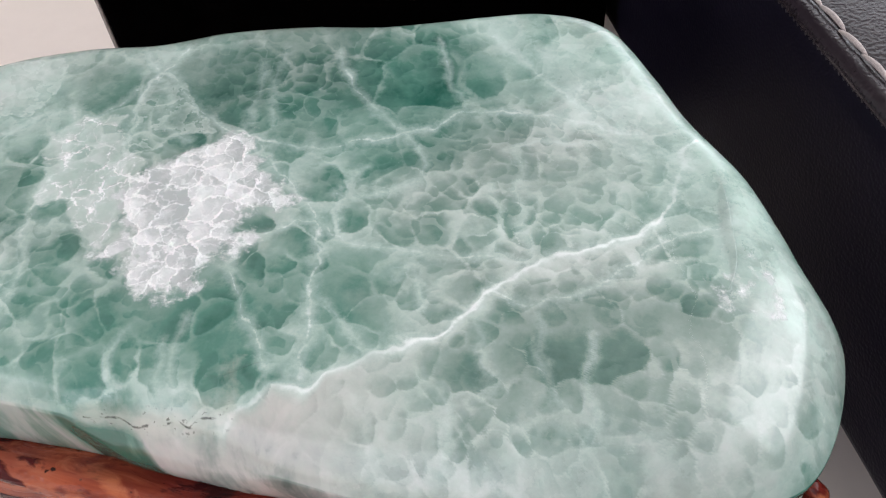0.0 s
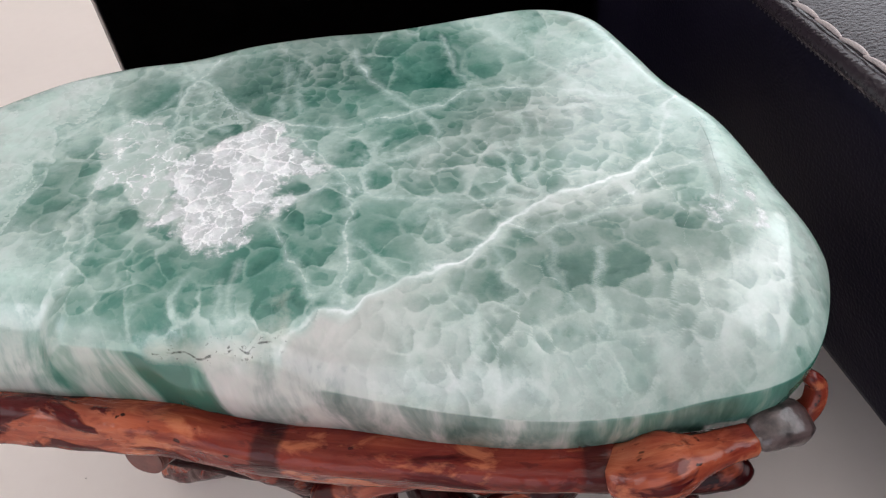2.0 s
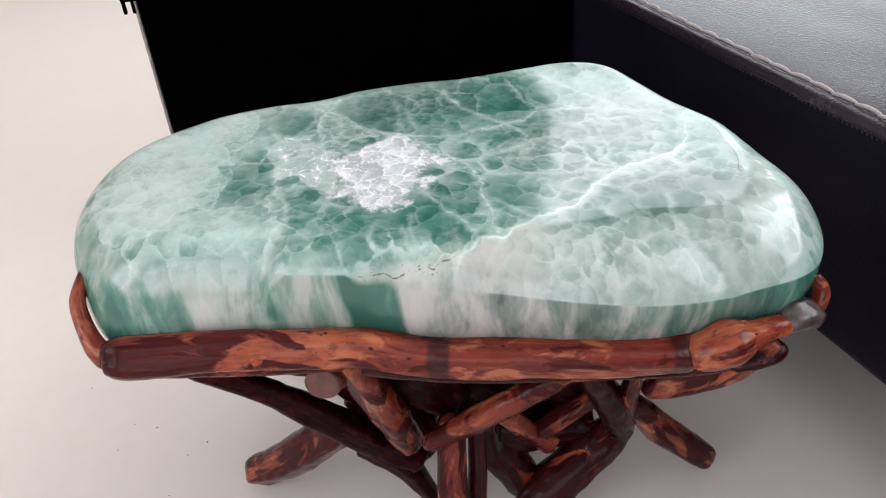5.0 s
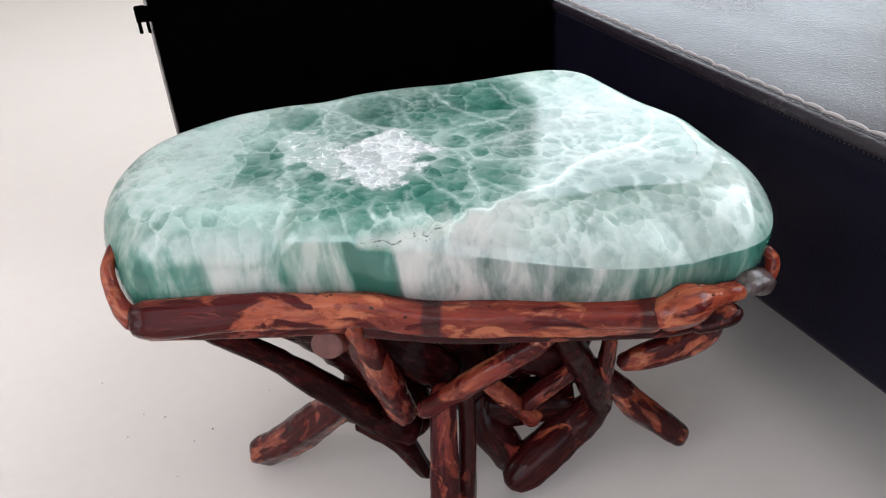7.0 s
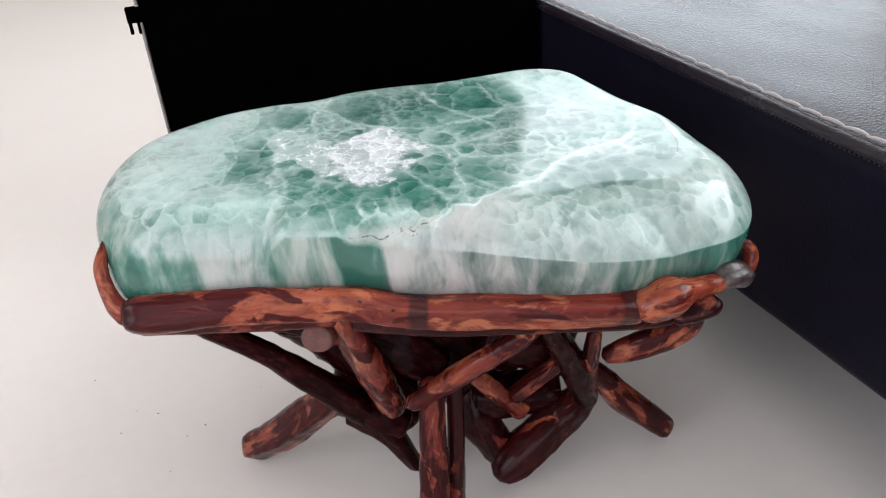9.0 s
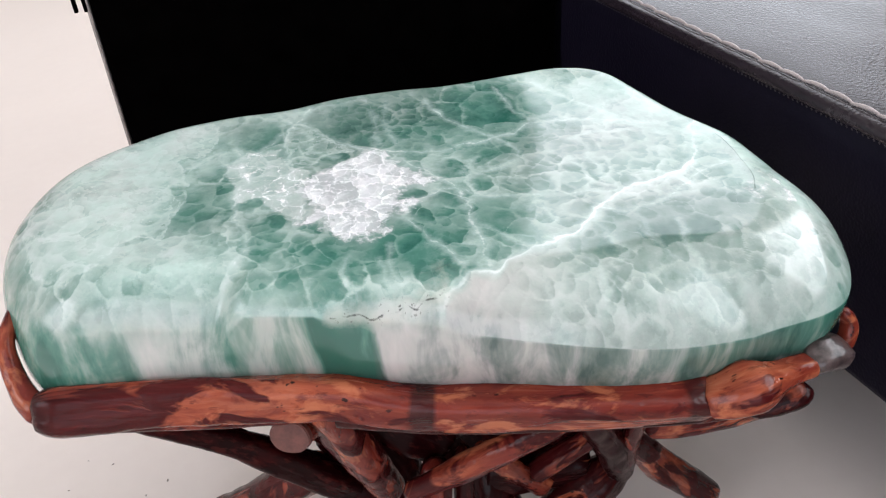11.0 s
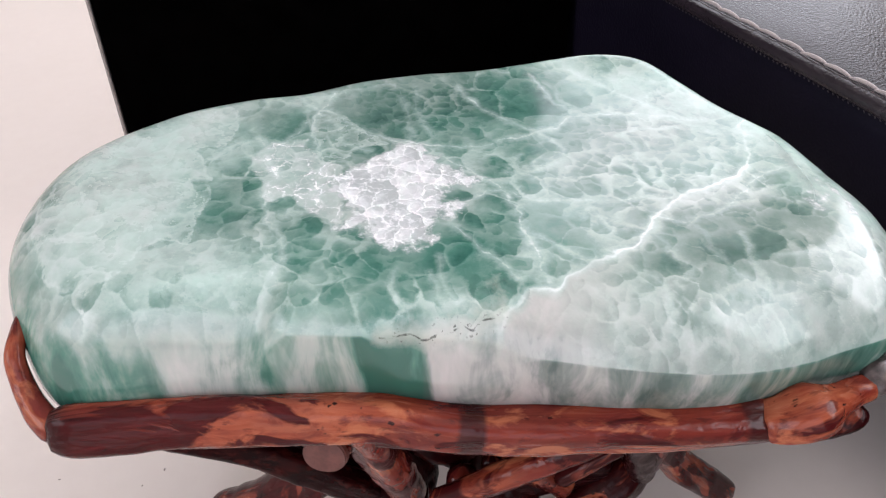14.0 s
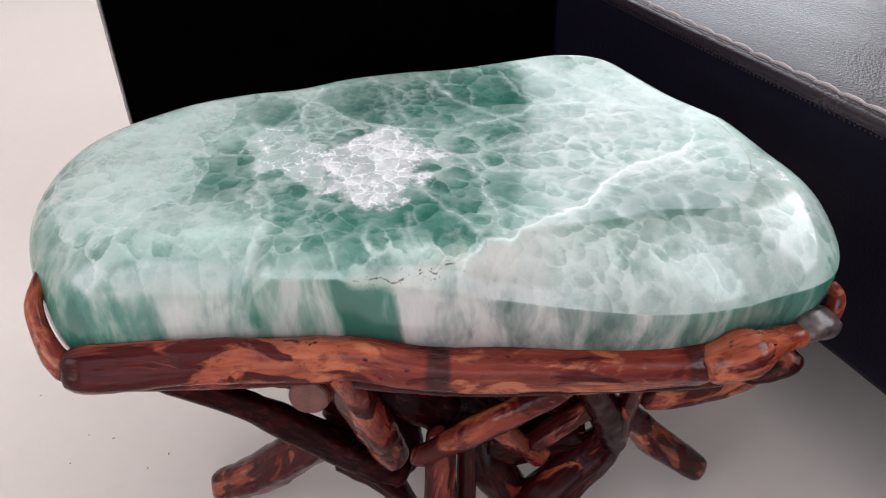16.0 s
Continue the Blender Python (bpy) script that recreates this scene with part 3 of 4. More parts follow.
# the healed fractures in the top, in plan, with their strength
FRACTURES = [
    (1.0, [(-0.021, -0.004), (0.000, 0.013), (0.015, 0.015), (0.044, 0.029), (0.072, 0.040), (0.099, 0.061), (0.125, 0.081), (0.151, 0.090), (0.190, 0.108), (0.204, 0.143), (0.216, 0.164)]),
    (0.7, [(0.099, 0.061), (0.133, 0.055), (0.154, 0.069), (0.187, 0.092), (0.224, 0.104)]),
    (0.8, [(-0.041, 0.175), (-0.014, 0.162), (0.046, 0.168), (0.068, 0.177), (0.097, 0.189), (0.133, 0.185), (0.185, 0.169)]),
    (0.6, [(-0.108, 0.248), (-0.093, 0.228), (-0.072, 0.203), (-0.052, 0.181), (-0.015, 0.146), (0.009, 0.111)]),
    (0.7, [(-0.082, 0.248), (-0.093, 0.228), (-0.099, 0.209), (-0.104, 0.190), (-0.105, 0.152), (-0.109, 0.123)]),
    (0.6, [(0.010, 0.109), (0.035, 0.092), (0.069, 0.088), (0.122, 0.081)]),
    (0.8, [(0.009, 0.109), (0.013, 0.069), (0.009, 0.019)]),
    (0.6, [(0.009, 0.109), (-0.029, 0.091), (-0.024, 0.066), (-0.004, 0.025)]),
]
FRACTURES += [
    (0.6, [(0.018, 0.125), (0.051, 0.128), (0.067, 0.145), (0.054, 0.172)]),
    (0.5, [(0.117, 0.157), (0.117, 0.108), (0.122, 0.081)]),
    (0.6, [(0.011, 0.244), (0.031, 0.201), (0.052, 0.172)]),
    (0.5, [(0.073, 0.249), (0.085, 0.205), (0.089, 0.190)]),
    (0.5, [(0.107, 0.254), (0.142, 0.209), (0.156, 0.189)]),
    (0.5, [(-0.142, 0.176), (-0.107, 0.207), (-0.093, 0.219)]),
    (0.8, [(-0.138, 0.100), (-0.139, 0.136), (-0.132, 0.153), (-0.141, 0.200)]),
    (0.6, [(-0.138, 0.105), (-0.132, 0.071), (-0.140, 0.050)]),
]
# fainter ones
MINOR = [
    [(-0.021, 0.245), (-0.024, 0.213), (-0.022, 0.178)],
    [(-0.040, 0.169), (-0.032, 0.203), (-0.033, 0.234)],
    [(0.031, 0.146), (0.021, 0.125), (0.020, 0.101)],
    [(0.102, 0.132), (0.103, 0.104), (0.100, 0.086)],
    [(0.088, 0.049), (0.095, 0.030), (0.093, 0.007)],
    [(0.119, 0.048), (0.120, 0.024), (0.125, 0.007)],
    [(0.141, 0.036), (0.141, 0.012), (0.136, -0.009)],
    [(0.053, 0.069), (0.063, 0.079), (0.067, 0.055)],
    [(0.015, 0.063), (0.027, 0.049), (0.039, 0.031)],
    [(-0.076, 0.038), (-0.075, 0.015)],
]
MINOR += [
    [(-0.055, 0.038), (-0.052, 0.012)],
    [(-0.045, 0.050), (-0.048, 0.026), (-0.041, 0.009)],
    [(0.174, 0.156), (0.186, 0.151), (0.201, 0.149), (0.200, 0.122)],
    [(0.132, 0.215), (0.148, 0.207), (0.169, 0.214)],
    [(0.161, 0.179), (0.175, 0.161), (0.189, 0.154)],
    [(0.112, 0.157), (0.128, 0.164), (0.144, 0.163), (0.159, 0.159)],
    [(-0.088, 0.214), (-0.082, 0.184), (-0.069, 0.170)],
    [(-0.176, 0.172), (-0.161, 0.185), (-0.148, 0.195)],
    [(-0.151, 0.100), (-0.139, 0.108), (-0.115, 0.107)],
    [(0.028, 0.011), (0.041, 0.003), (0.044, -0.016)],
    [(0.065, 0.019), (0.077, 0.008), (0.075, -0.018)],
]
PATCH = [
    (-0.044, 0.176), (-0.032, 0.168), (-0.022, 0.150), (-0.011, 0.137), (-0.003, 0.120), (-0.021, 0.115), (-0.029, 0.100), (-0.023, 0.095), (-0.034, 0.088), (-0.044, 0.077), (-0.045, 0.069),
    (-0.053, 0.064), (-0.069, 0.065), (-0.082, 0.071), (-0.085, 0.084), (-0.102, 0.086), (-0.094, 0.098), (-0.091, 0.111), (-0.098, 0.116), (-0.101, 0.138), (-0.086, 0.150), (-0.062, 0.163),
]
# flaky pale splinters beside the white patch
SHARD = [(-0.148, 0.167), (-0.134, 0.193), (-0.108, 0.190), (-0.105, 0.162), (-0.088, 0.157), (-0.087, 0.131), (-0.098, 0.089), (-0.114, 0.103), (-0.124, 0.125), (-0.140, 0.120)]
# frosty layers with torn edges
FLAKES = [
    [(-0.154, 0.239), (-0.153, 0.215), (-0.165, 0.190), (-0.183, 0.192), (-0.176, 0.166), (-0.171, 0.135), (-0.182, 0.115), (-0.188, 0.090), (-0.204, 0.094), (-0.215, 0.086), (-0.226, 0.066), (-0.245, 0.061), (-0.270, 0.082), (-0.282, 0.124), (-0.275, 0.160), (-0.255, 0.205), (-0.217, 0.230), (-0.187, 0.240)],
    [(-0.097, 0.229), (-0.103, 0.199), (-0.105, 0.158), (-0.088, 0.162), (-0.075, 0.174), (-0.055, 0.175), (-0.076, 0.215)],
]
# the bubbles that stand out: x, y, reach, how dark
BUBBLES_FRONT = [
    (-0.022, 0.026, 0.0184, 0.95), (-0.053, 0.051, 0.0163, 0.7), (-0.077, 0.056, 0.0117, 0.7), (-0.086, 0.024, 0.013, 0.7), (-0.071, 0.027, 0.0122, 0.8), (-0.034, 0.069, 0.0108, 0.6),
    (-0.007, 0.055, 0.0127, 0.65), (-0.001, 0.094, 0.0107, 0.7), (-0.022, 0.108, 0.0083, 0.9), (-0.026, 0.088, 0.0074, 0.6), (0.018, 0.032, 0.0085, 0.5), (0.028, 0.066, 0.0142, 0.5),
    (0.043, 0.05, 0.0107, 0.5), (0.062, 0.062, 0.0075, 0.6), (0.085, 0.064, 0.0119, 0.5), (0.038, 0.038, 0.0085, 0.55),
]
BUBBLES_NEAR = [
    (0.067, 0.027, 0.0095, 0.75), (0.083, 0.022, 0.0117, 0.8), (0.091, 0.04, 0.0084, 0.55), (0.074, 0.011, 0.0058, 0.7), (0.012, 0.004, 0.0076, 0.6), (0.038, -0.002, 0.0072, 0.7), (0.032, -0.016, 0.0096, 0.75),
    (0.055, -0.003, 0.0063, 0.65), (0.065, -0.01, 0.0085, 0.6), (0.098, -0.015, 0.0098, 0.6), (0.109, 0.003, 0.0095, 0.55), (0.128, 0.031, 0.015, 0.8), (0.152, 0.03, 0.0136, 0.85), (0.124, 0.047, 0.0086, 0.6),
    (0.167, 0.048, 0.0103, 0.5), (0.15, -0.013, 0.0109, 0.55), (0.12, -0.004, 0.0086, 0.6), (0.197, 0.054, 0.0084, 0.95), (0.197, 0.03, 0.0156, 0.4), (0.177, 0.007, 0.012, 0.5), (0.2, 0.01, 0.0098, 0.45),
]
BUBBLES_BACK = [
    (0.021, 0.214, 0.022, 0.9), (0.066, 0.218, 0.0299, 1.0), (0.068, 0.159, 0.0167, 0.9), (0.008, 0.137, 0.016, 0.7), (-0.042, 0.226, 0.027, 0.9), (-0.079, 0.189, 0.0161, 0.6), (-0.121, 0.217, 0.0237, 0.75),
    (-0.106, 0.185, 0.0147, 0.7), (0.051, 0.128, 0.0159, 0.55), (0.105, 0.148, 0.0196, 0.45), (0.125, 0.089, 0.0131, 0.5), (0.094, 0.095, 0.0151, 0.45), (0.148, 0.118, 0.0189, 0.5), (0.186, 0.118, 0.0147, 0.55),
    (0.177, 0.09, 0.01, 0.55), (0.147, 0.092, 0.0099, 0.5), (0.162, 0.158, 0.0132, 0.5), (0.144, 0.169, 0.0149, 0.4), (-0.014, 0.165, 0.015, 0.65), (0.102, 0.223, 0.0161, 0.8),
]
PATCH_SMALL = [(0.203, 0.067), (0.217, 0.073), (0.228, 0.087), (0.238, 0.073), (0.241, 0.053), (0.237, 0.047), (0.221, 0.047), (0.201, 0.052)]
# clouds of deep green, frost and painted rim light: x, y, reach, amount
DEEP = [
    (-0.034, 0.215, 0.040, 0.95), (0.064, 0.224, 0.036, 1.0), (0.013, 0.212, 0.030, 0.8), (-0.076, 0.186, 0.020, 0.6), (-0.124, 0.216, 0.026, 0.7),
    (-0.120, 0.092, 0.024, 0.6), (-0.080, 0.051, 0.026, 0.75), (-0.028, 0.046, 0.026, 0.85), (-0.002, 0.070, 0.022, 0.5), (0.032, 0.056, 0.026, 0.45),
    (0.144, 0.034, 0.036, 0.5), (0.085, 0.024, 0.018, 0.45), (0.185, 0.050, 0.034, 0.45), (0.080, 0.165, 0.030, 0.55), (0.025, 0.240, 0.030, 0.5), (-0.06, 0.232, 0.028, 0.5), (0.050, 0.148, 0.024, 0.4),
]
DEEP_LEFT = [(-0.155, 0.150, 0.022, 0.3), (-0.168, 0.115, 0.022, 0.6), (-0.250, 0.165, 0.018, 0.4), (-0.160, 0.200, 0.018, 0.25), (0.142, 0.140, 0.034, 0.25)]
# the spots along the right rim stand in for window light there
FROST_GLOW = [(-0.230, 0.150, 0.050, 0.75), (-0.205, 0.080, 0.040, 0.6), (-0.190, 0.215, 0.035, 0.5), (0.195, 0.210, 0.050, 0.4), (0.228, 0.085, 0.026, 0.6), (0.140, 0.275, 0.040, 0.5), (0.160, 0.160, 0.045, 0.15), (0.230, 0.140, 0.030, 0.5), (-0.10, 0.255, 0.03, 0.7), (-0.160, 0.190, 0.030, 0.6), (-0.165, 0.060, 0.030, 0.6), (0.0, 0.285, 0.02, 0.7), (0.07, 0.285, 0.018, 0.7), (-0.05, 0.275, 0.02, 0.7), (0.150, 0.200, 0.045, 0.25), (0.245, 0.110, 0.026, 0.9), (0.232, 0.175, 0.024, 0.8), (0.252, 0.050, 0.026, 0.9), (0.200, 0.250, 0.024, 0.7), (-0.235, 0.190, 0.040, 0.6)]
# where the bubbles are faint and the stone turns ashen
CALM = [(0.105, 0.150, 0.050, 0.7), (0.165, 0.175, 0.050, 0.7), (0.060, 0.110, 0.035, 0.4), (0.200, 0.035, 0.055, 0.45), (0.120, 0.000, 0.045, 0.3)]
# along the front, from one end to the other: x, green, cream
SIDE = [
    (-0.32, 0.75, 0.0), (-0.263, 0.80, 0.0), (-0.225, 0.50, 0.1), (-0.205, 0.40, 0.4), (-0.170, 0.30, 0.5), (-0.152, 0.62, 0.1), (-0.138, 0.42, 0.1), (-0.115, 0.34, 0.2),
    (-0.104, 0.30, 0.1), (-0.099, 0.95, 0.0), (-0.068, 0.95, 0.0), (-0.062, 0.16, 0.9), (-0.015, 0.24, 1.0), (0.004, 0.70, 1.0), (0.055, 0.76, 0.9), (0.085, 0.74, 0.75),
    (0.125, 0.78, 0.55), (0.150, 0.86, 0.2), (0.175, 0.76, 0.4), (0.215, 0.86, 0.0), (0.300, 0.72, 0.0),
]
CRACK = [(-0.087, 0.373), (-0.076, 0.3725), (-0.066, 0.3695), (-0.058, 0.3715), (-0.048, 0.3745), (-0.035, 0.3760), (-0.018, 0.3800)]


def closed_radius(points, centre, n):
    p = np.array(points) - centre
    p = np.vstack([p[-1:], p, p[:3]])
    dense = []
    for i in range(len(points)):
        a, b, c, d = p[i : i + 4]
        for u in np.linspace(0, 1, 40, endpoint=False):
            dense.append(0.5 * (2 * b + (c - a) * u + (2 * a - 5 * b + 4 * c - d) * u * u + (3 * b - a - 3 * c + d) * u**3))
    dense = np.array(dense)
    ang = np.arctan2(dense[:, 1], dense[:, 0]) % (2 * np.pi)
    order = np.argsort(ang)
    t = np.linspace(0, 2 * np.pi, n, endpoint=False)
    return t, np.interp(t, ang[order], np.hypot(dense[:, 0], dense[:, 1])[order], period=2 * np.pi)


def value_noise(x, y, seed):
    """Smooth random values between -1 and 1 over a unit grid."""
    table = np.random.RandomState(seed).rand(64, 64) * 2 - 1
    i, j = np.floor(x).astype(int), np.floor(y).astype(int)
    u, v = x - i, y - j
    u, v = u * u * (3 - 2 * u), v * v * (3 - 2 * v)
    at = lambda a, b: table[a % 64, b % 64]
    return (at(i, j) * (1 - u) + at(i + 1, j) * u) * (1 - v) + (at(i, j + 1) * (1 - u) + at(i + 1, j + 1) * u) * v


def line_distance(p, points):
    best = np.full(len(p), 9.0)
    for a, b in zip(np.array(points)[:-1], np.array(points)[1:]):
        d = b - a
        k = np.clip(((p - a) @ d) / (d @ d), 0, 1)
        best = np.minimum(best, np.hypot(*(p - a - k[:, None] * d).T))
    return best


def inside_polygon(p, points):
    hit = np.zeros(len(p), bool)
    for (xa, ya), (xb, yb) in zip(points, points[1:] + points[:1]):
        hit ^= ((ya > p[:, 1]) != (yb > p[:, 1])) & (p[:, 0] < (xb - xa) * (p[:, 1] - ya) / (yb - ya + 1e-12) + xa)
    return hit


def bubble_field(given, spread, seed, tries):
    """Bubbles of many sizes, packed: maps over the plan, of how deep inside its bubble each place lies, how dark the bubble is
    and how far towards its dark side. Round the given ones (x, y, reach, how dark) others fill the room, their reach drawn from spread(x, y)."""
    rng = np.random.RandomState(seed)
    c = np.zeros((len(given) + tries, 4))
    count = len(given)
    if given:
        c[:count] = given
    for _ in range(tries):
        x, y = rng.uniform(-0.32, 0.30), rng.uniform(-0.06, 0.32)
        reach = spread(x, y) * rng.uniform(0.6, 1.4)
        if (np.hypot(c[:count, 0] - x, c[:count, 1] - y) > 0.72 * (c[:count, 2] + reach)).all():
            c[count] = x, y, reach, rng.uniform(0.25, 0.8)
            count += 1
    c = c[:count]
    turn = rng.normal(-1.2, 0.9, count)
    squash, axis = rng.uniform(0.72, 1.0, count), rng.uniform(0, np.pi, count)
    gx, gy = np.linspace(-0.33, 0.31, 712), np.linspace(-0.07, 0.33, 448)
    inner, tone, slope = np.zeros((712, 448)), np.zeros((712, 448)), np.zeros((712, 448))
    for a in range(0, 712, 32):
        for b in range(0, 448, 32):
            mx, my = np.meshgrid(gx[a : a + 32], gy[b : b + 32], indexing="ij")
            near = np.argsort(np.hypot(c[:, 0] - mx.mean(), c[:, 1] - my.mean()) - 2 * c[:, 2])[:40]
            dx, dy = mx[..., None] - c[near, 0], my[..., None] - c[near, 1]
            ca, sa = np.cos(axis[near]), np.sin(axis[near])
            w = np.hypot(dx * ca + dy * sa, (dy * ca - dx * sa) / squash[near]) / c[near, 2]
            first = w.argmin(2)[..., None]
            two = np.partition(w, 1, axis=2)
            own = near[first[..., 0]]
            lean = (np.take_along_axis(dx, first, 2)[..., 0] * np.cos(turn[own]) + np.take_along_axis(dy, first, 2)[..., 0] * np.sin(turn[own])) / c[own, 2]
            inner[a : a + 32, b : b + 32] = np.minimum(two[..., 1] - two[..., 0], 1.45 - two[..., 0])
            tone[a : a + 32, b : b + 32] = c[own, 3]
            slope[a : a + 32, b : b + 32] = lean
    for table in (tone, slope):
        for _ in range(3):
            table[1:-1, 1:-1] = (table[1:-1, 1:-1] * 2 + table[:-2, 1:-1] + table[2:, 1:-1] + table[1:-1, :-2] + table[1:-1, 2:]) / 6
    return inner, tone, slope


def from_map(table, p):
    """The value of a map of the plan at each place, between its points."""
    u, v = np.clip((p[:, 0] + 0.33) / 0.64 * 711, 0, 710.999), np.clip((p[:, 1] + 0.07) / 0.40 * 447, 0, 446.999)
    i, j = u.astype(int), v.astype(int)
    u, v = u - i, v - j
    return (table[i, j] * (1 - u) + table[i + 1, j] * u) * (1 - v) + (table[i, j + 1] * (1 - u) + table[i + 1, j + 1] * u) * v


def wave(t, h):
    return h[0] + h[1] * np.cos(t) + h[2] * np.sin(t) + h[3] * np.cos(2 * t) + h[4] * np.sin(2 * t)


def build_stone(n=1300, flat_rings=240, round_rings=90, side_rings=30):
    t, r = closed_radius(OUTLINE, CENTRE, n)
    inset = wave(t, (0.0286, -0.0024, 0.0123, -0.0005, -0.0016))
    drop = wave(t, (0.0486, 0.0009, 0.0205, -0.0046, 0.0076))
    bulge = np.exp(-(((t - 5.35 + np.pi) % (2 * np.pi) - np.pi) / 0.55) ** 2)
    soft_end = np.exp(-(((t - 3.62 + np.pi) % (2 * np.pi) - np.pi) / 0.34) ** 2)
    inset = 1.25 * inset * wave(t, (1.001, -0.019, -0.053, 0.011, 0.106)) * wave(t, (0.977, -0.055, 0.022, 0.035, 0.045)) + 0.034 * bulge + 0.026 * soft_end
    drop = 1.05 * drop * wave(t, (1.16, 0.099, 0.096, 0.003, 0.049)) * wave(t, (1.087, -0.023, 0.148, -0.088, 0.073)) + 0.042 * bulge + 0.024 * soft_end
    under = wave(t, (0.0083, 0.0005, 0.0014, -0.0051, -0.0035))
    low = 0.304 - 0.014 * np.cos(t)

    def plan(rr):
        return CENTRE[0] + rr * np.cos(t), CENTRE[1] + rr * np.sin(t)

    def top(x, y):
        z = 0.389 - 0.035 * x + 0.0459 * (y - 0.1) + 1.334 * np.clip(y - 0.2, 0, 1) ** 2
        return z + 0.0003 * value_noise(x * 22, y * 22, 3) + 0.0005 * value_noise(x * 9, y * 9, 4)

    # a crease along the front, where the rounded shoulder meets the upright side: how far down it lies, and how marked it is
    lx, ly = plan(r)
    front = np.where(lx > 0.1, np.clip((0.150 - ly) / 0.115, 0, 1), np.clip((0.075 - ly) / 0.03, 0, 1))
    fall = np.interp(lx, [-0.30, -0.14, -0.08, -0.04, 0.009, 0.048, 0.091, 0.130, 0.170, 0.207, 0.242, 0.266], [0.014, 0.012, 0.012, 0.020, 0.026, 0.031, 0.037, 0.042, 0.046, 0.043, 0.040, 0.038])
    marked = front * np.interp(lx, [-0.165, -0.138, -0.098, -0.075, -0.025, 0.004, 0.262, 0.27], [0, 0.85, 0.85, 0, 0.2, 1, 1, 0.9])
    marked = marked * marked * (3 - 2 * marked)
    STEEP, FILLET = math.radians(60), 0.005
    inset = inset * (1 - marked) + (fall / math.tan(STEEP / 2) + FILLET * (1 - math.sin(STEEP))) * marked

    verts, side, brim = [], [], []
    for s in np.linspace(0, 1, flat_rings + 1)[1:]:
        x, y = plan(s**0.8 * (r - inset))
        verts.append(np.stack([x, y, top(x, y)], 1))
        side.append(np.zeros(n))
        brim.append(np.zeros(n))
    for q in np.linspace(0, 1, round_rings + 1)[1:]:
        a = q * math.pi / 2
        out, sink = -inset + inset * math.sin(a) ** 0.92, drop * (1 - math.cos(a) ** 0.92)
        if q < 0.72:
            b = STEEP * q / 0.72
            crease_out = -FILLET * (1 - math.sin(STEEP)) - fall / math.tan(STEEP / 2) * (1 - math.sin(b) / math.sin(STEEP))
            crease_sink = fall * (1 - math.cos(b)) / (1 - math.cos(STEEP))
        else:
            b = STEEP + (math.pi / 2 - STEEP) * (q - 0.72) / 0.28
            crease_out, crease_sink = -FILLET * (1 - math.sin(b)), fall + FILLET * (math.cos(STEEP) - math.cos(b))
        x, y = plan(r + out * (1 - marked) + crease_out * marked)
        verts.append(np.stack([x, y, top(x, y) - sink * (1 - marked) - crease_sink * marked], 1))
        plain = max(0.0, min(1.0, (q - 0.35) / 0.4))
        creased = 0.30 * max(0.0, min(1.0, (q - 0.35) / 0.35)) + 0.70 * max(0.0, min(1.0, (q - 0.72) / 0.12))
        brim.append(marked * max(0.0, min(1.0, (q - 0.12) / 0.42)) * max(0.0, min(1.0, (0.86 - q) / 0.12)))
        side.append(plain * (1 - marked) + creased * marked)
    mid = verts[-1]
    for q in np.linspace(0, 1, side_rings + 1)[1:]:
        x, y = plan(r - under * q**1.8)
        verts.append(np.stack([x, y, mid[:, 2] * (1 - q) + low * q], 1))
        side.append(np.ones(n))
        brim.append(np.zeros(n))
    rings = len(verts)
    v = np.concatenate([[[CENTRE[0], CENTRE[1], top(CENTRE[:1], CENTRE[1:])[0]]], *verts, [[CENTRE[0], CENTRE[1], 0.318]]])
    side = np.concatenate([[0.0], *side, [1.0]])
    brim = np.concatenate([[0.0], *brim, [0.0]])
    k = np.arange(n)
    k2 = (k + 1) % n
    quads = []
    for i in range(rings - 1):
        a, b = 1 + i * n, 1 + (i + 1) * n
        quads.append(np.stack([a + k, b + k, b + k2, a + k2], 1))
    faces = [(0, 1 + int(i), 1 + int(j)) for i, j in zip(k, k2)] + np.concatenate(quads).tolist()
    last = 1 + (rings - 1) * n
    faces += [(len(v) - 1, last + int(j), last + int(i)) for i, j in zip(k, k2)]
    me = bpy.data.meshes.new("polished_stone")
    me.from_pydata(v.tolist(), [], faces)
    me.polygons.foreach_set("use_smooth", [True] * len(me.polygons))
    me.materials.append(STONE)

    # where its colours lie: a little wavering added to the plan, so that nothing runs straight
    x, y, z = v.T
    wx = x + 0.0045 * value_noise(x * 70, y * 70, 5) + 0.0018 * value_noise(x * 210, y * 210, 6)
    wy = y + 0.0045 * value_noise(x * 70 + 31, y * 70, 7) + 0.0018 * value_noise(x * 210, y * 210 + 17, 8)
    p = np.stack([wx, wy], 1)
    quiet = np.stack([0.25 * x + 0.75 * wx, 0.25 * y + 0.75 * wy], 1)
    soft = np.stack([0.45 * x + 0.55 * wx, 0.45 * y + 0.55 * wy], 1)

    def spread(a, b):
        if b > 0.185:
            return 0.0200
        if a > 0.03 and b > 0.07:
            return 0.0150
        return 0.0074 if a > 0.02 and b < 0.05 else 0.0105

    cell, tone, lean = (from_map(k, soft) for k in bubble_field(BUBBLES_FRONT + BUBBLES_NEAR + BUBBLES_BACK, spread, 21, 5000))
    speck, speck_tone, speck_lean = (from_map(k, p) for k in bubble_field([], lambda a, b: 0.0050, 22, 9000))

    def signed(points):
        return np.where(inside_polygon(soft, points), 1, -1) * line_distance(soft, points + points[:1])

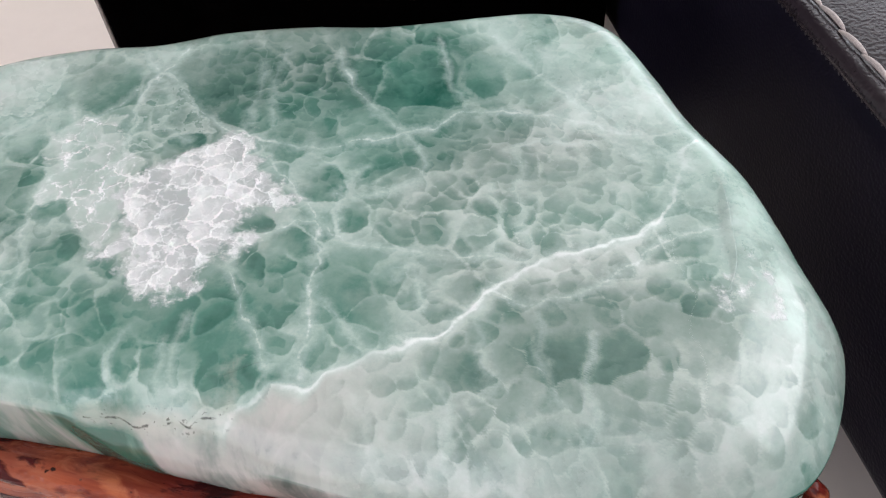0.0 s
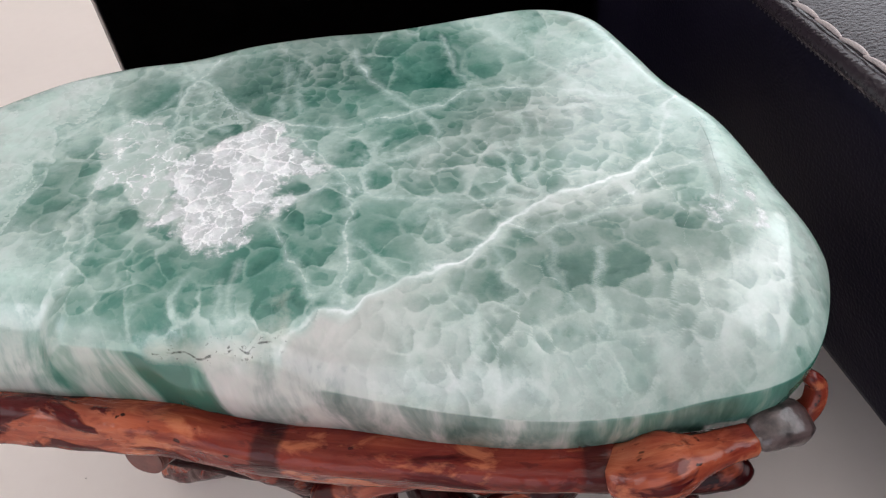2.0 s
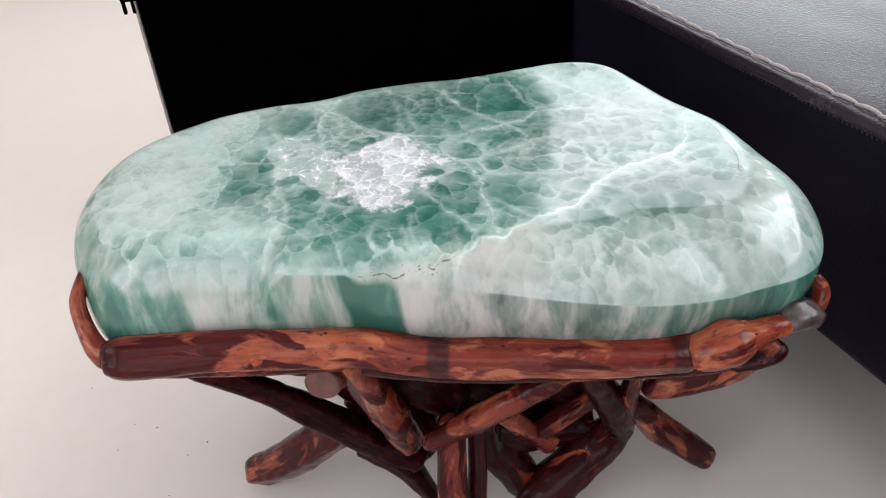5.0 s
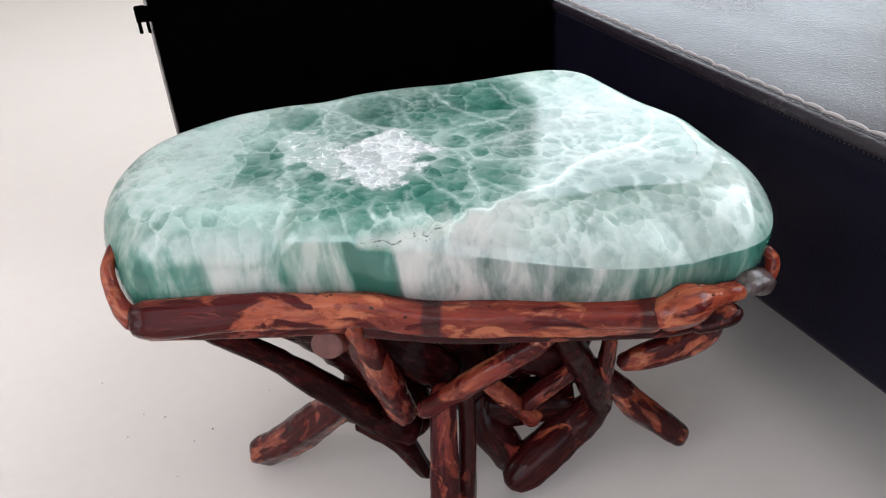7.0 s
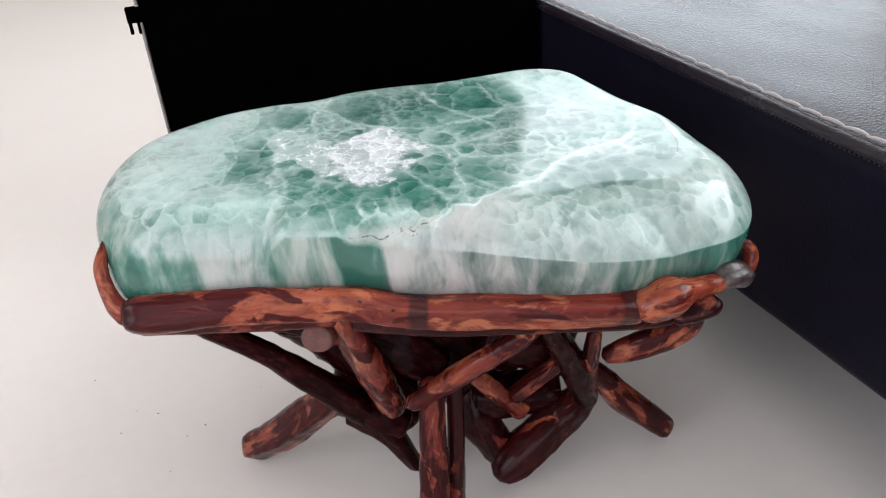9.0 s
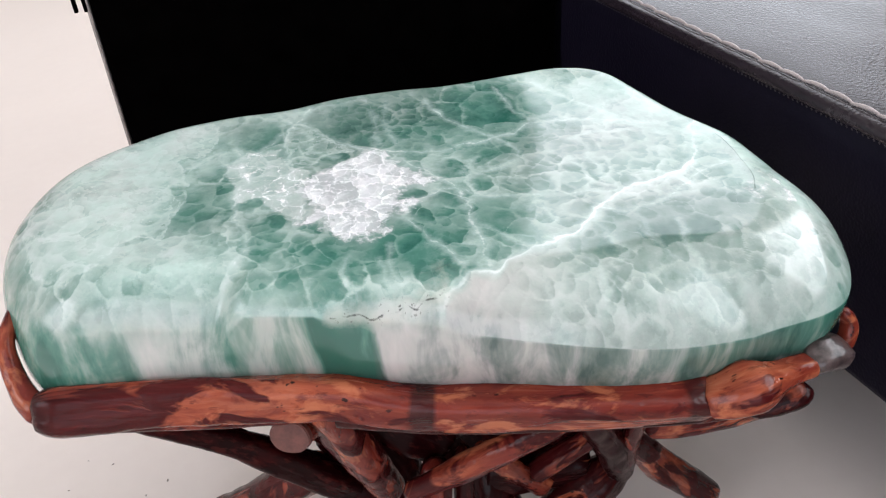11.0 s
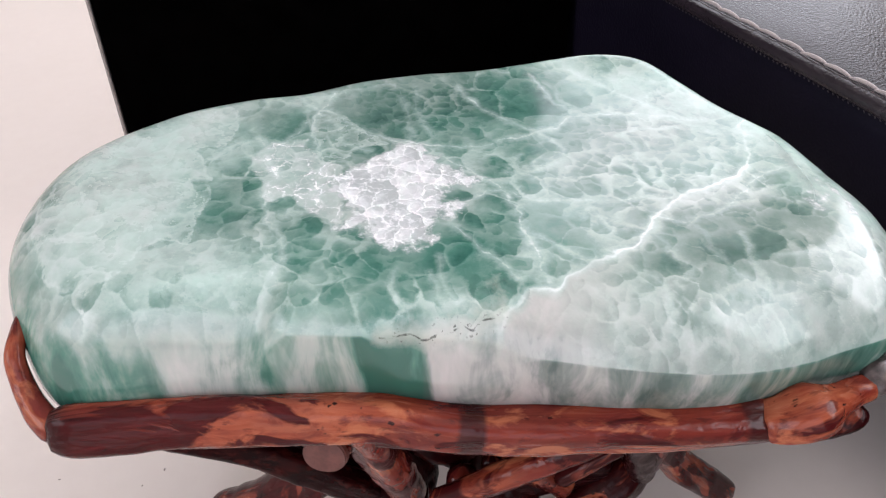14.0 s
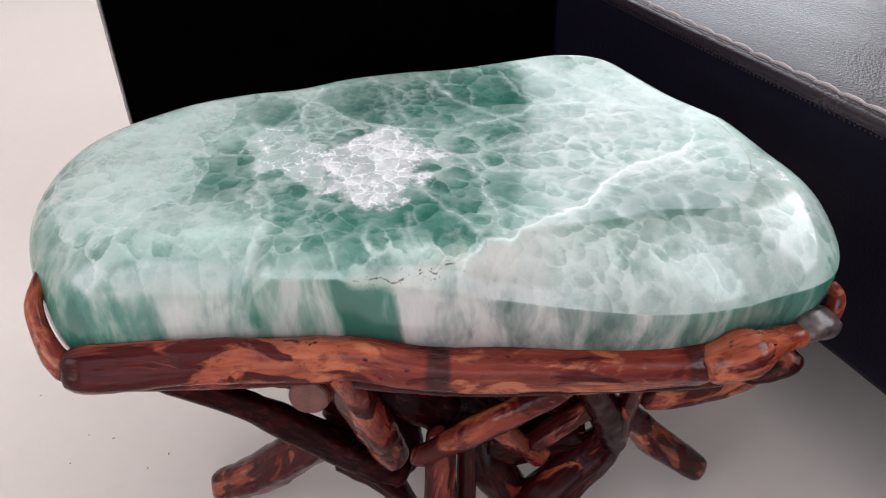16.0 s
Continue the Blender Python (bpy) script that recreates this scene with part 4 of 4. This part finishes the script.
    flake = np.max([signed(f) for f in FLAKES], 0)
    shard = signed(SHARD)
    # how far on the near side of the great fracture
    crest = np.array(FRACTURES[0][1][1:])
    scarp = (np.interp(quiet[:, 0], crest[:9, 0], crest[:9, 1], -9, -9) - quiet[:, 1]) * 0.88
    scarp = np.where(quiet[:, 0] > 0.192, -0.05, scarp)
    every = FRACTURES + [(0.30, pts) for pts in MINOR]
    lines = np.array([line_distance(quiet, spline(pts, 7 * len(pts))) for strength, pts in every])
    # a weaker one lies deeper, and shows less
    vein = (lines + (1 - np.array([strength for strength, pts in every]))[:, None] * 0.0026).min(0)
    ring = PATCH + PATCH[:1]
    patch = np.where(inside_polygon(p, PATCH), 1, -1) * line_distance(p, ring)
    patch = np.maximum(patch, (np.where(inside_polygon(p, PATCH_SMALL), 1, -1) * line_distance(p, PATCH_SMALL + PATCH_SMALL[:1])).clip(max=0.002) - 0.0042)

    def clouds(spots):
        return np.clip(sum(amount * np.exp(-(((wx - cx) ** 2 + (wy - cy) ** 2) / reach**2)) for cx, cy, reach, amount in spots), 0, 1)

    flank = np.array(SIDE)
    deep_top = np.clip(0.16 + clouds(DEEP) + clouds(DEEP_LEFT), 0, 1)
    deep = deep_top * (1 - side) + np.interp(wx + 0.12 * (z - 0.36), flank[:, 0], flank[:, 1]) * side
    # light in the thin right end, put into the colour: paler, less green
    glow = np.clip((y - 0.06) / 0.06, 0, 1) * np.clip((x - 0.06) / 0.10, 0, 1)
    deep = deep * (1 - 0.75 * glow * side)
    milk = clouds(FROST_GLOW) * (1 - 0.8 * clouds(DEEP_LEFT))
    milk = np.maximum(milk, np.interp(x, [-0.02, 0.06], [0.72, 0.52]) * brim * np.clip(0.75 + 0.5 * value_noise(x * 26, y * 8, 12), 0, 1))
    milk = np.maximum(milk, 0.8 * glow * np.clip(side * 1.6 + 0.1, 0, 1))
    cream = np.interp(wx, flank[:, 0], flank[:, 2])
    crack = np.where(y < 0.03, line_distance(np.stack([wx, z + 0.002 * value_noise(x * 160, y * 160, 9)], 1), CRACK), 1.0)
    # between the crack and the great fracture the front of the top is pale and pinkish, with the streaks already in it
    brow = np.interp(wx, [-0.085, -0.050, -0.021, 0.0, 0.015, 0.044, 0.072, 0.100], [0.004, 0.000, -0.004, 0.013, 0.015, 0.029, 0.040, 0.060])
    blush = np.clip((brow - wy) / 0.006, 0, 1) * np.clip((0.075 - wx) / 0.07, 0, 1) * np.clip((wx + 0.070) / 0.012, 0, 1)
    side = np.maximum(side, 0.85 * blush)
    for name, values in (("vein", vein), ("patch", patch), ("deep", deep), ("milk", milk), ("cream", cream), ("side", side), ("crack", crack), ("calm", clouds(CALM)), ("cell", cell), ("tone", tone), ("lean", lean), ("speck", speck), ("speck_lean", speck_lean), ("flake", flake), ("shard", shard), ("scarp", scarp)):
        me.attributes.new(name, "FLOAT", "POINT").data.foreach_set("value", values.astype(np.float32))
    return tagged(new("polished_stone", me), "polished translucent green stone slab with white veins, on a root stand", "stone")


build_stone()

# ---- root stand ----
stand = tagged(new("root_stand"), "lacquered reddish-brown root wood stand of crossed branches", "stand")
BURL = material("weathered_burl", 0.3)
_b = Nodes(BURL)
_b.colour(_b.ramp(_b.noise(120.0, 4, 0.6), [(0.35, (0.016, 0.010, 0.010)), (0.65, (0.095, 0.066, 0.064))]))
_b.bump(_b.noise(140.0, 4), 0.6, 0.0016)
_b.b.inputs["Coat Weight"].default_value = 0.4
# name, how much bark is left and shade painted in, how lumpy, the line (x, y, z, radius), dark bands
def root(seed, name, bark_shade, knob, pts, bands=()):
    blunt = 0.8 if name in ("foot", "leg", "burl", "hook", "rail", "bar", "side_loop") else 0.3
    ob = mesh_part(name, branch(pts, seed, knob=knob, bark_shade=bark_shade if seed < 10 else min(1.0, bark_shade + 0.10), bands=bands, blunt=blunt), stand)
    if name == "burl":
        ob.data.materials[0] = BURL
        ob["label"] = "weathered grey burl"


root(3, "rail", (0.52, 0.20), 0.085, [(-0.280, 0.034, 0.3170, 0.0175), (-0.195, 0.022, 0.3185, 0.0168), (-0.143, 0.010, 0.3190, 0.0162), (-0.091, 0.000, 0.3165, 0.0162), (-0.041, -0.012, 0.3060, 0.0158), (0.020, -0.023, 0.3015, 0.0156), (0.087, -0.031, 0.2945, 0.0154), (0.148, -0.034, 0.2870, 0.0150)], ((0.0, 0.012), (0.57, 0.010), (0.955, 0.009)))
root(4, "lower_rail", 0.5, 0.08, [(-0.270, 0.038, 0.302, 0.0085), (-0.222, 0.032, 0.299, 0.0085), (-0.165, 0.022, 0.297, 0.0085), (-0.105, 0.013, 0.295, 0.0075)])
root(5, "lower_rail", 0.75, 0.08, [(-0.095, 0.012, 0.292, 0.0100), (-0.070, 0.006, 0.288, 0.0095), (-0.021, -0.006, 0.281, 0.0080), (0.070, -0.022, 0.276, 0.0070), (0.165, -0.026, 0.266, 0.0070), (0.198, -0.018, 0.270, 0.0060)])
root(6, "knob", 0.26, 0.16, [(0.138, -0.036, 0.290, 0.0140), (0.152, -0.041, 0.295, 0.0175), (0.166, -0.043, 0.301, 0.0190), (0.182, -0.040, 0.301, 0.0120), (0.198, -0.034, 0.298, 0.0096), (0.216, -0.029, 0.296, 0.0086)])
root(42, "knob", 0.70, 0.22, [(0.172, -0.034, 0.272, 0.0090), (0.188, -0.035, 0.275, 0.0105), (0.203, -0.034, 0.279, 0.0115), (0.210, -0.030, 0.283, 0.0080)])
root(7, "burl", 0.95, 0.34, [(0.212, -0.028, 0.295, 0.0080), (0.223, -0.027, 0.300, 0.0120), (0.235, -0.024, 0.297, 0.0138), (0.245, -0.020, 0.289, 0.0098)])
root(8, "hook", 0.35, 0.18, [(0.240, -0.016, 0.288, 0.0075), (0.251, -0.014, 0.298, 0.0066), (0.253, -0.009, 0.310, 0.0060), (0.245, -0.008, 0.320, 0.0050)])
root(9, "side_loop", 0.35, 0.12, [(-0.272, 0.032, 0.315, 0.0115), (-0.284, 0.045, 0.321, 0.0092), (-0.292, 0.060, 0.333, 0.0074), (-0.293, 0.070, 0.349, 0.0064), (-0.288, 0.092, 0.358, 0.0056)])
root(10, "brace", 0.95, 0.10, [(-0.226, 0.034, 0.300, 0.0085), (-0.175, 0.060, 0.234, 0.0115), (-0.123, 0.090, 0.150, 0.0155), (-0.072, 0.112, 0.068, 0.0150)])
root(11, "foot", 0.45, 0.12, [(-0.120, 0.104, 0.138, 0.0175), (-0.150, 0.124, 0.102, 0.0205), (-0.187, 0.146, 0.060, 0.0215), (-0.236, 0.178, 0.013, 0.0185)])
root(12, "stub", 0.2, 0.08, [(-0.126, 0.013, 0.279, 0.0122), (-0.112, 0.042, 0.263, 0.0130), (-0.095, 0.080, 0.246, 0.0135)])
root(13, "strut", 0.44, 0.10, [(-0.108, 0.016, 0.300, 0.0140), (-0.086, 0.050, 0.209, 0.0160), (-0.066, 0.077, 0.128, 0.0145)])
root(14, "strut", 0.95, 0.12, [(-0.110, 0.112, 0.105, 0.0155), (-0.073, 0.100, 0.074, 0.0150), (-0.046, 0.098, 0.016, 0.0090)])
root(15, "strut", 0.42, 0.10, [(0.066, -0.004, 0.266, 0.0080), (0.040, 0.006, 0.240, 0.0105), (0.005, 0.020, 0.210, 0.0118), (-0.052, 0.045, 0.156, 0.0092)])
root(16, "leg", 0.52, 0.10, [(-0.028, 0.055, 0.180, 0.0120), (-0.034, 0.036, 0.121, 0.0138), (-0.038, 0.026, 0.070, 0.0150), (-0.042, 0.018, 0.011, 0.0165)])
root(17, "leg", 0.62, 0.10, [(-0.004, 0.062, 0.180, 0.0090), (-0.009, 0.050, 0.099, 0.0100), (-0.014, 0.040, 0.046, 0.0105), (-0.018, 0.034, 0.008, 0.0110)])
root(18, "strut", 0.30, 0.10, [(0.006, 0.048, 0.188, 0.0085), (0.036, 0.064, 0.140, 0.0105), (0.070, 0.082, 0.088, 0.0120)])
root(19, "strut", 0.46, 0.12, [(0.055, 0.066, 0.124, 0.0096), (0.080, 0.060, 0.148, 0.0100), (0.106, 0.054, 0.172, 0.0093)])
root(20, "strut", 0.9, 0.14, [(0.068, 0.012, 0.262, 0.0115), (0.112, 0.050, 0.170, 0.0160), (0.141, 0.082, 0.088, 0.0145)])
root(21, "strut", 0.55, 0.12, [(0.126, 0.024, 0.225, 0.0070), (0.135, 0.060, 0.138, 0.0105), (0.146, 0.082, 0.090, 0.0095)])
root(22, "leg", 0.62, 0.12, [(0.152, 0.088, 0.095, 0.0140), (0.124, 0.082, 0.078, 0.0220), (0.096, 0.075, 0.061, 0.0240), (0.033, 0.056, 0.021, 0.0205)])
root(23, "block", 0.72, 0.16, [(0.016, 0.110, 0.120, 0.0170), (0.022, 0.092, 0.078, 0.0240), (0.052, 0.082, 0.018, 0.0170)])
root(24, "bar", 0.46, 0.10, [(0.146, 0.052, 0.168, 0.0080), (0.175, 0.043, 0.180, 0.0135), (0.198, 0.030, 0.197, 0.0145), (0.214, 0.012, 0.225, 0.0125), (0.210, -0.008, 0.262, 0.0080)])
root(25, "foot", 0.50, 0.10, [(0.130, 0.062, 0.150, 0.0120), (0.160, 0.074, 0.114, 0.0145), (0.189, 0.078, 0.074, 0.0165), (0.246, 0.086, 0.011, 0.0142)])
# dark masses between the struts, their near-black standing in for the shade there
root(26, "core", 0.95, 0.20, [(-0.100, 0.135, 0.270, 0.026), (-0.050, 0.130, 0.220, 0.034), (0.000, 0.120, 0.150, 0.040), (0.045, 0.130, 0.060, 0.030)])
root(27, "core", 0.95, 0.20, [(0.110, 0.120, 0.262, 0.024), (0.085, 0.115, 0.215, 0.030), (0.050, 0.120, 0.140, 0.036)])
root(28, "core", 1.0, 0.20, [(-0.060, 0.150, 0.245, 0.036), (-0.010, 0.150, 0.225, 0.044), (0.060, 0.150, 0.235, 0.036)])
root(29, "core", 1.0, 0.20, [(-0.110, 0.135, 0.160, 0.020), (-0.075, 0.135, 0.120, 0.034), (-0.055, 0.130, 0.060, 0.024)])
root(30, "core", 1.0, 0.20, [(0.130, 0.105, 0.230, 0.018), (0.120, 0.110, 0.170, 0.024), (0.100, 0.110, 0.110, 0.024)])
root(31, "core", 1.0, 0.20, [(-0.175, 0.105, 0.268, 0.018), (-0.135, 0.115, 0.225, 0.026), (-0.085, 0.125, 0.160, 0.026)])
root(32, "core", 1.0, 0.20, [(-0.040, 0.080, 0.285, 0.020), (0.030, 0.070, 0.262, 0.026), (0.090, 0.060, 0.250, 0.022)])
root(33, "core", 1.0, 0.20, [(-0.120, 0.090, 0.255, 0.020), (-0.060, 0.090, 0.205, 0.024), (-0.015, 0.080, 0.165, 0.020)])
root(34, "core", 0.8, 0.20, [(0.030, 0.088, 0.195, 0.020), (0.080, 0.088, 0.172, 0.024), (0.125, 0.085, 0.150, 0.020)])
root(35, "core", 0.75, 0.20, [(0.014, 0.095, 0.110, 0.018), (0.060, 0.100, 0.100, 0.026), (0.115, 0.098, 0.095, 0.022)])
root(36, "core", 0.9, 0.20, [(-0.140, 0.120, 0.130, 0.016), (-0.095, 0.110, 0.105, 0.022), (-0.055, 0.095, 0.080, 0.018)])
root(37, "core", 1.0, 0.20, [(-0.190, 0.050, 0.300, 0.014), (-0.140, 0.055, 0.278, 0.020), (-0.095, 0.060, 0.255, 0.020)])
root(38, "back_rail", 0.6, 0.10, [(-0.240, 0.200, 0.302, 0.0110), (-0.120, 0.235, 0.292, 0.0120), (0.000, 0.245, 0.284, 0.0120), (0.170, 0.225, 0.278, 0.0110)])
root(39, "cross_bar", 0.8, 0.10, [(-0.180, 0.030, 0.292, 0.0100), (-0.080, 0.130, 0.286, 0.0130), (-0.030, 0.245, 0.283, 0.0110)])
root(40, "cross_bar", 0.8, 0.10, [(0.130, -0.018, 0.276, 0.0100), (0.110, 0.120, 0.274, 0.0130), (0.100, 0.235, 0.278, 0.0110)])
root(41, "back_leg", 0.8, 0.10, [(0.020, 0.130, 0.150, 0.0150), (0.040, 0.200, 0.080, 0.0150), (0.060, 0.260, 0.013, 0.0130)])

# the sawn end of the stub, paler than the bark
FACE = material("sawn_wood", 0.45, 0, (0.22, 0.085, 0.06))
_f = Nodes(FACE)
_f.colour(_f.ramp(_f.noise(160.0, 4, 0.6), [(0.3, (0.075, 0.020, 0.016)), (0.7, (0.15, 0.048, 0.036))]))
_f.bump(_f.noise(300.0, 3), 0.3, 0.0008)
bm = bmesh.new()
bmesh.ops.create_cone(bm, cap_ends=True, segments=32, radius1=0.0130, radius2=0.0124, depth=0.005)
for v in bm.verts:
    v.co.x *= 1.12 + 0.05 * noise.noise(v.co * 90)
    v.co.y *= 0.96 + 0.07 * noise.noise(v.co * 90)
bmesh.ops.bevel(bm, geom=[e for e in bm.edges if len(e.link_faces) == 2 and e.calc_face_angle() > 0.8], offset=0.0008, segments=2, affect="EDGES")
bm.transform(look((-0.1265, 0.0105, 0.2795), (-0.096, 0.092, 0.254)))
part("cut_face", bm, FACE, stand, "pale sawn branch end", False)

# ---- dust ----
bm = bmesh.new()
rng = random.Random(9)
for dx, dy, dr in ((-0.294, 0.250, 0.0022), (-0.315, 0.235, 0.0016), (-0.356, 0.288, 0.0020), (-0.384, 0.300, 0.0014), (-0.398, 0.262, 0.0016), (-0.225, 0.305, 0.0012), (-0.330, 0.180, 0.0012), (-0.45, 0.38, 0.0016)):
    bmesh.ops.create_icosphere(bm, subdivisions=1, radius=dr * 0.7, matrix=pose(dx, dy, dr * 0.25, 0, 0, rng.uniform(0, 180)) @ Matrix.Diagonal((1.3, 0.7, 0.35, 1)))
tagged(mesh_object("dust", bm, DUST), "tiny dark dust crumbs on the pale floor", "dust", kind="stuff")
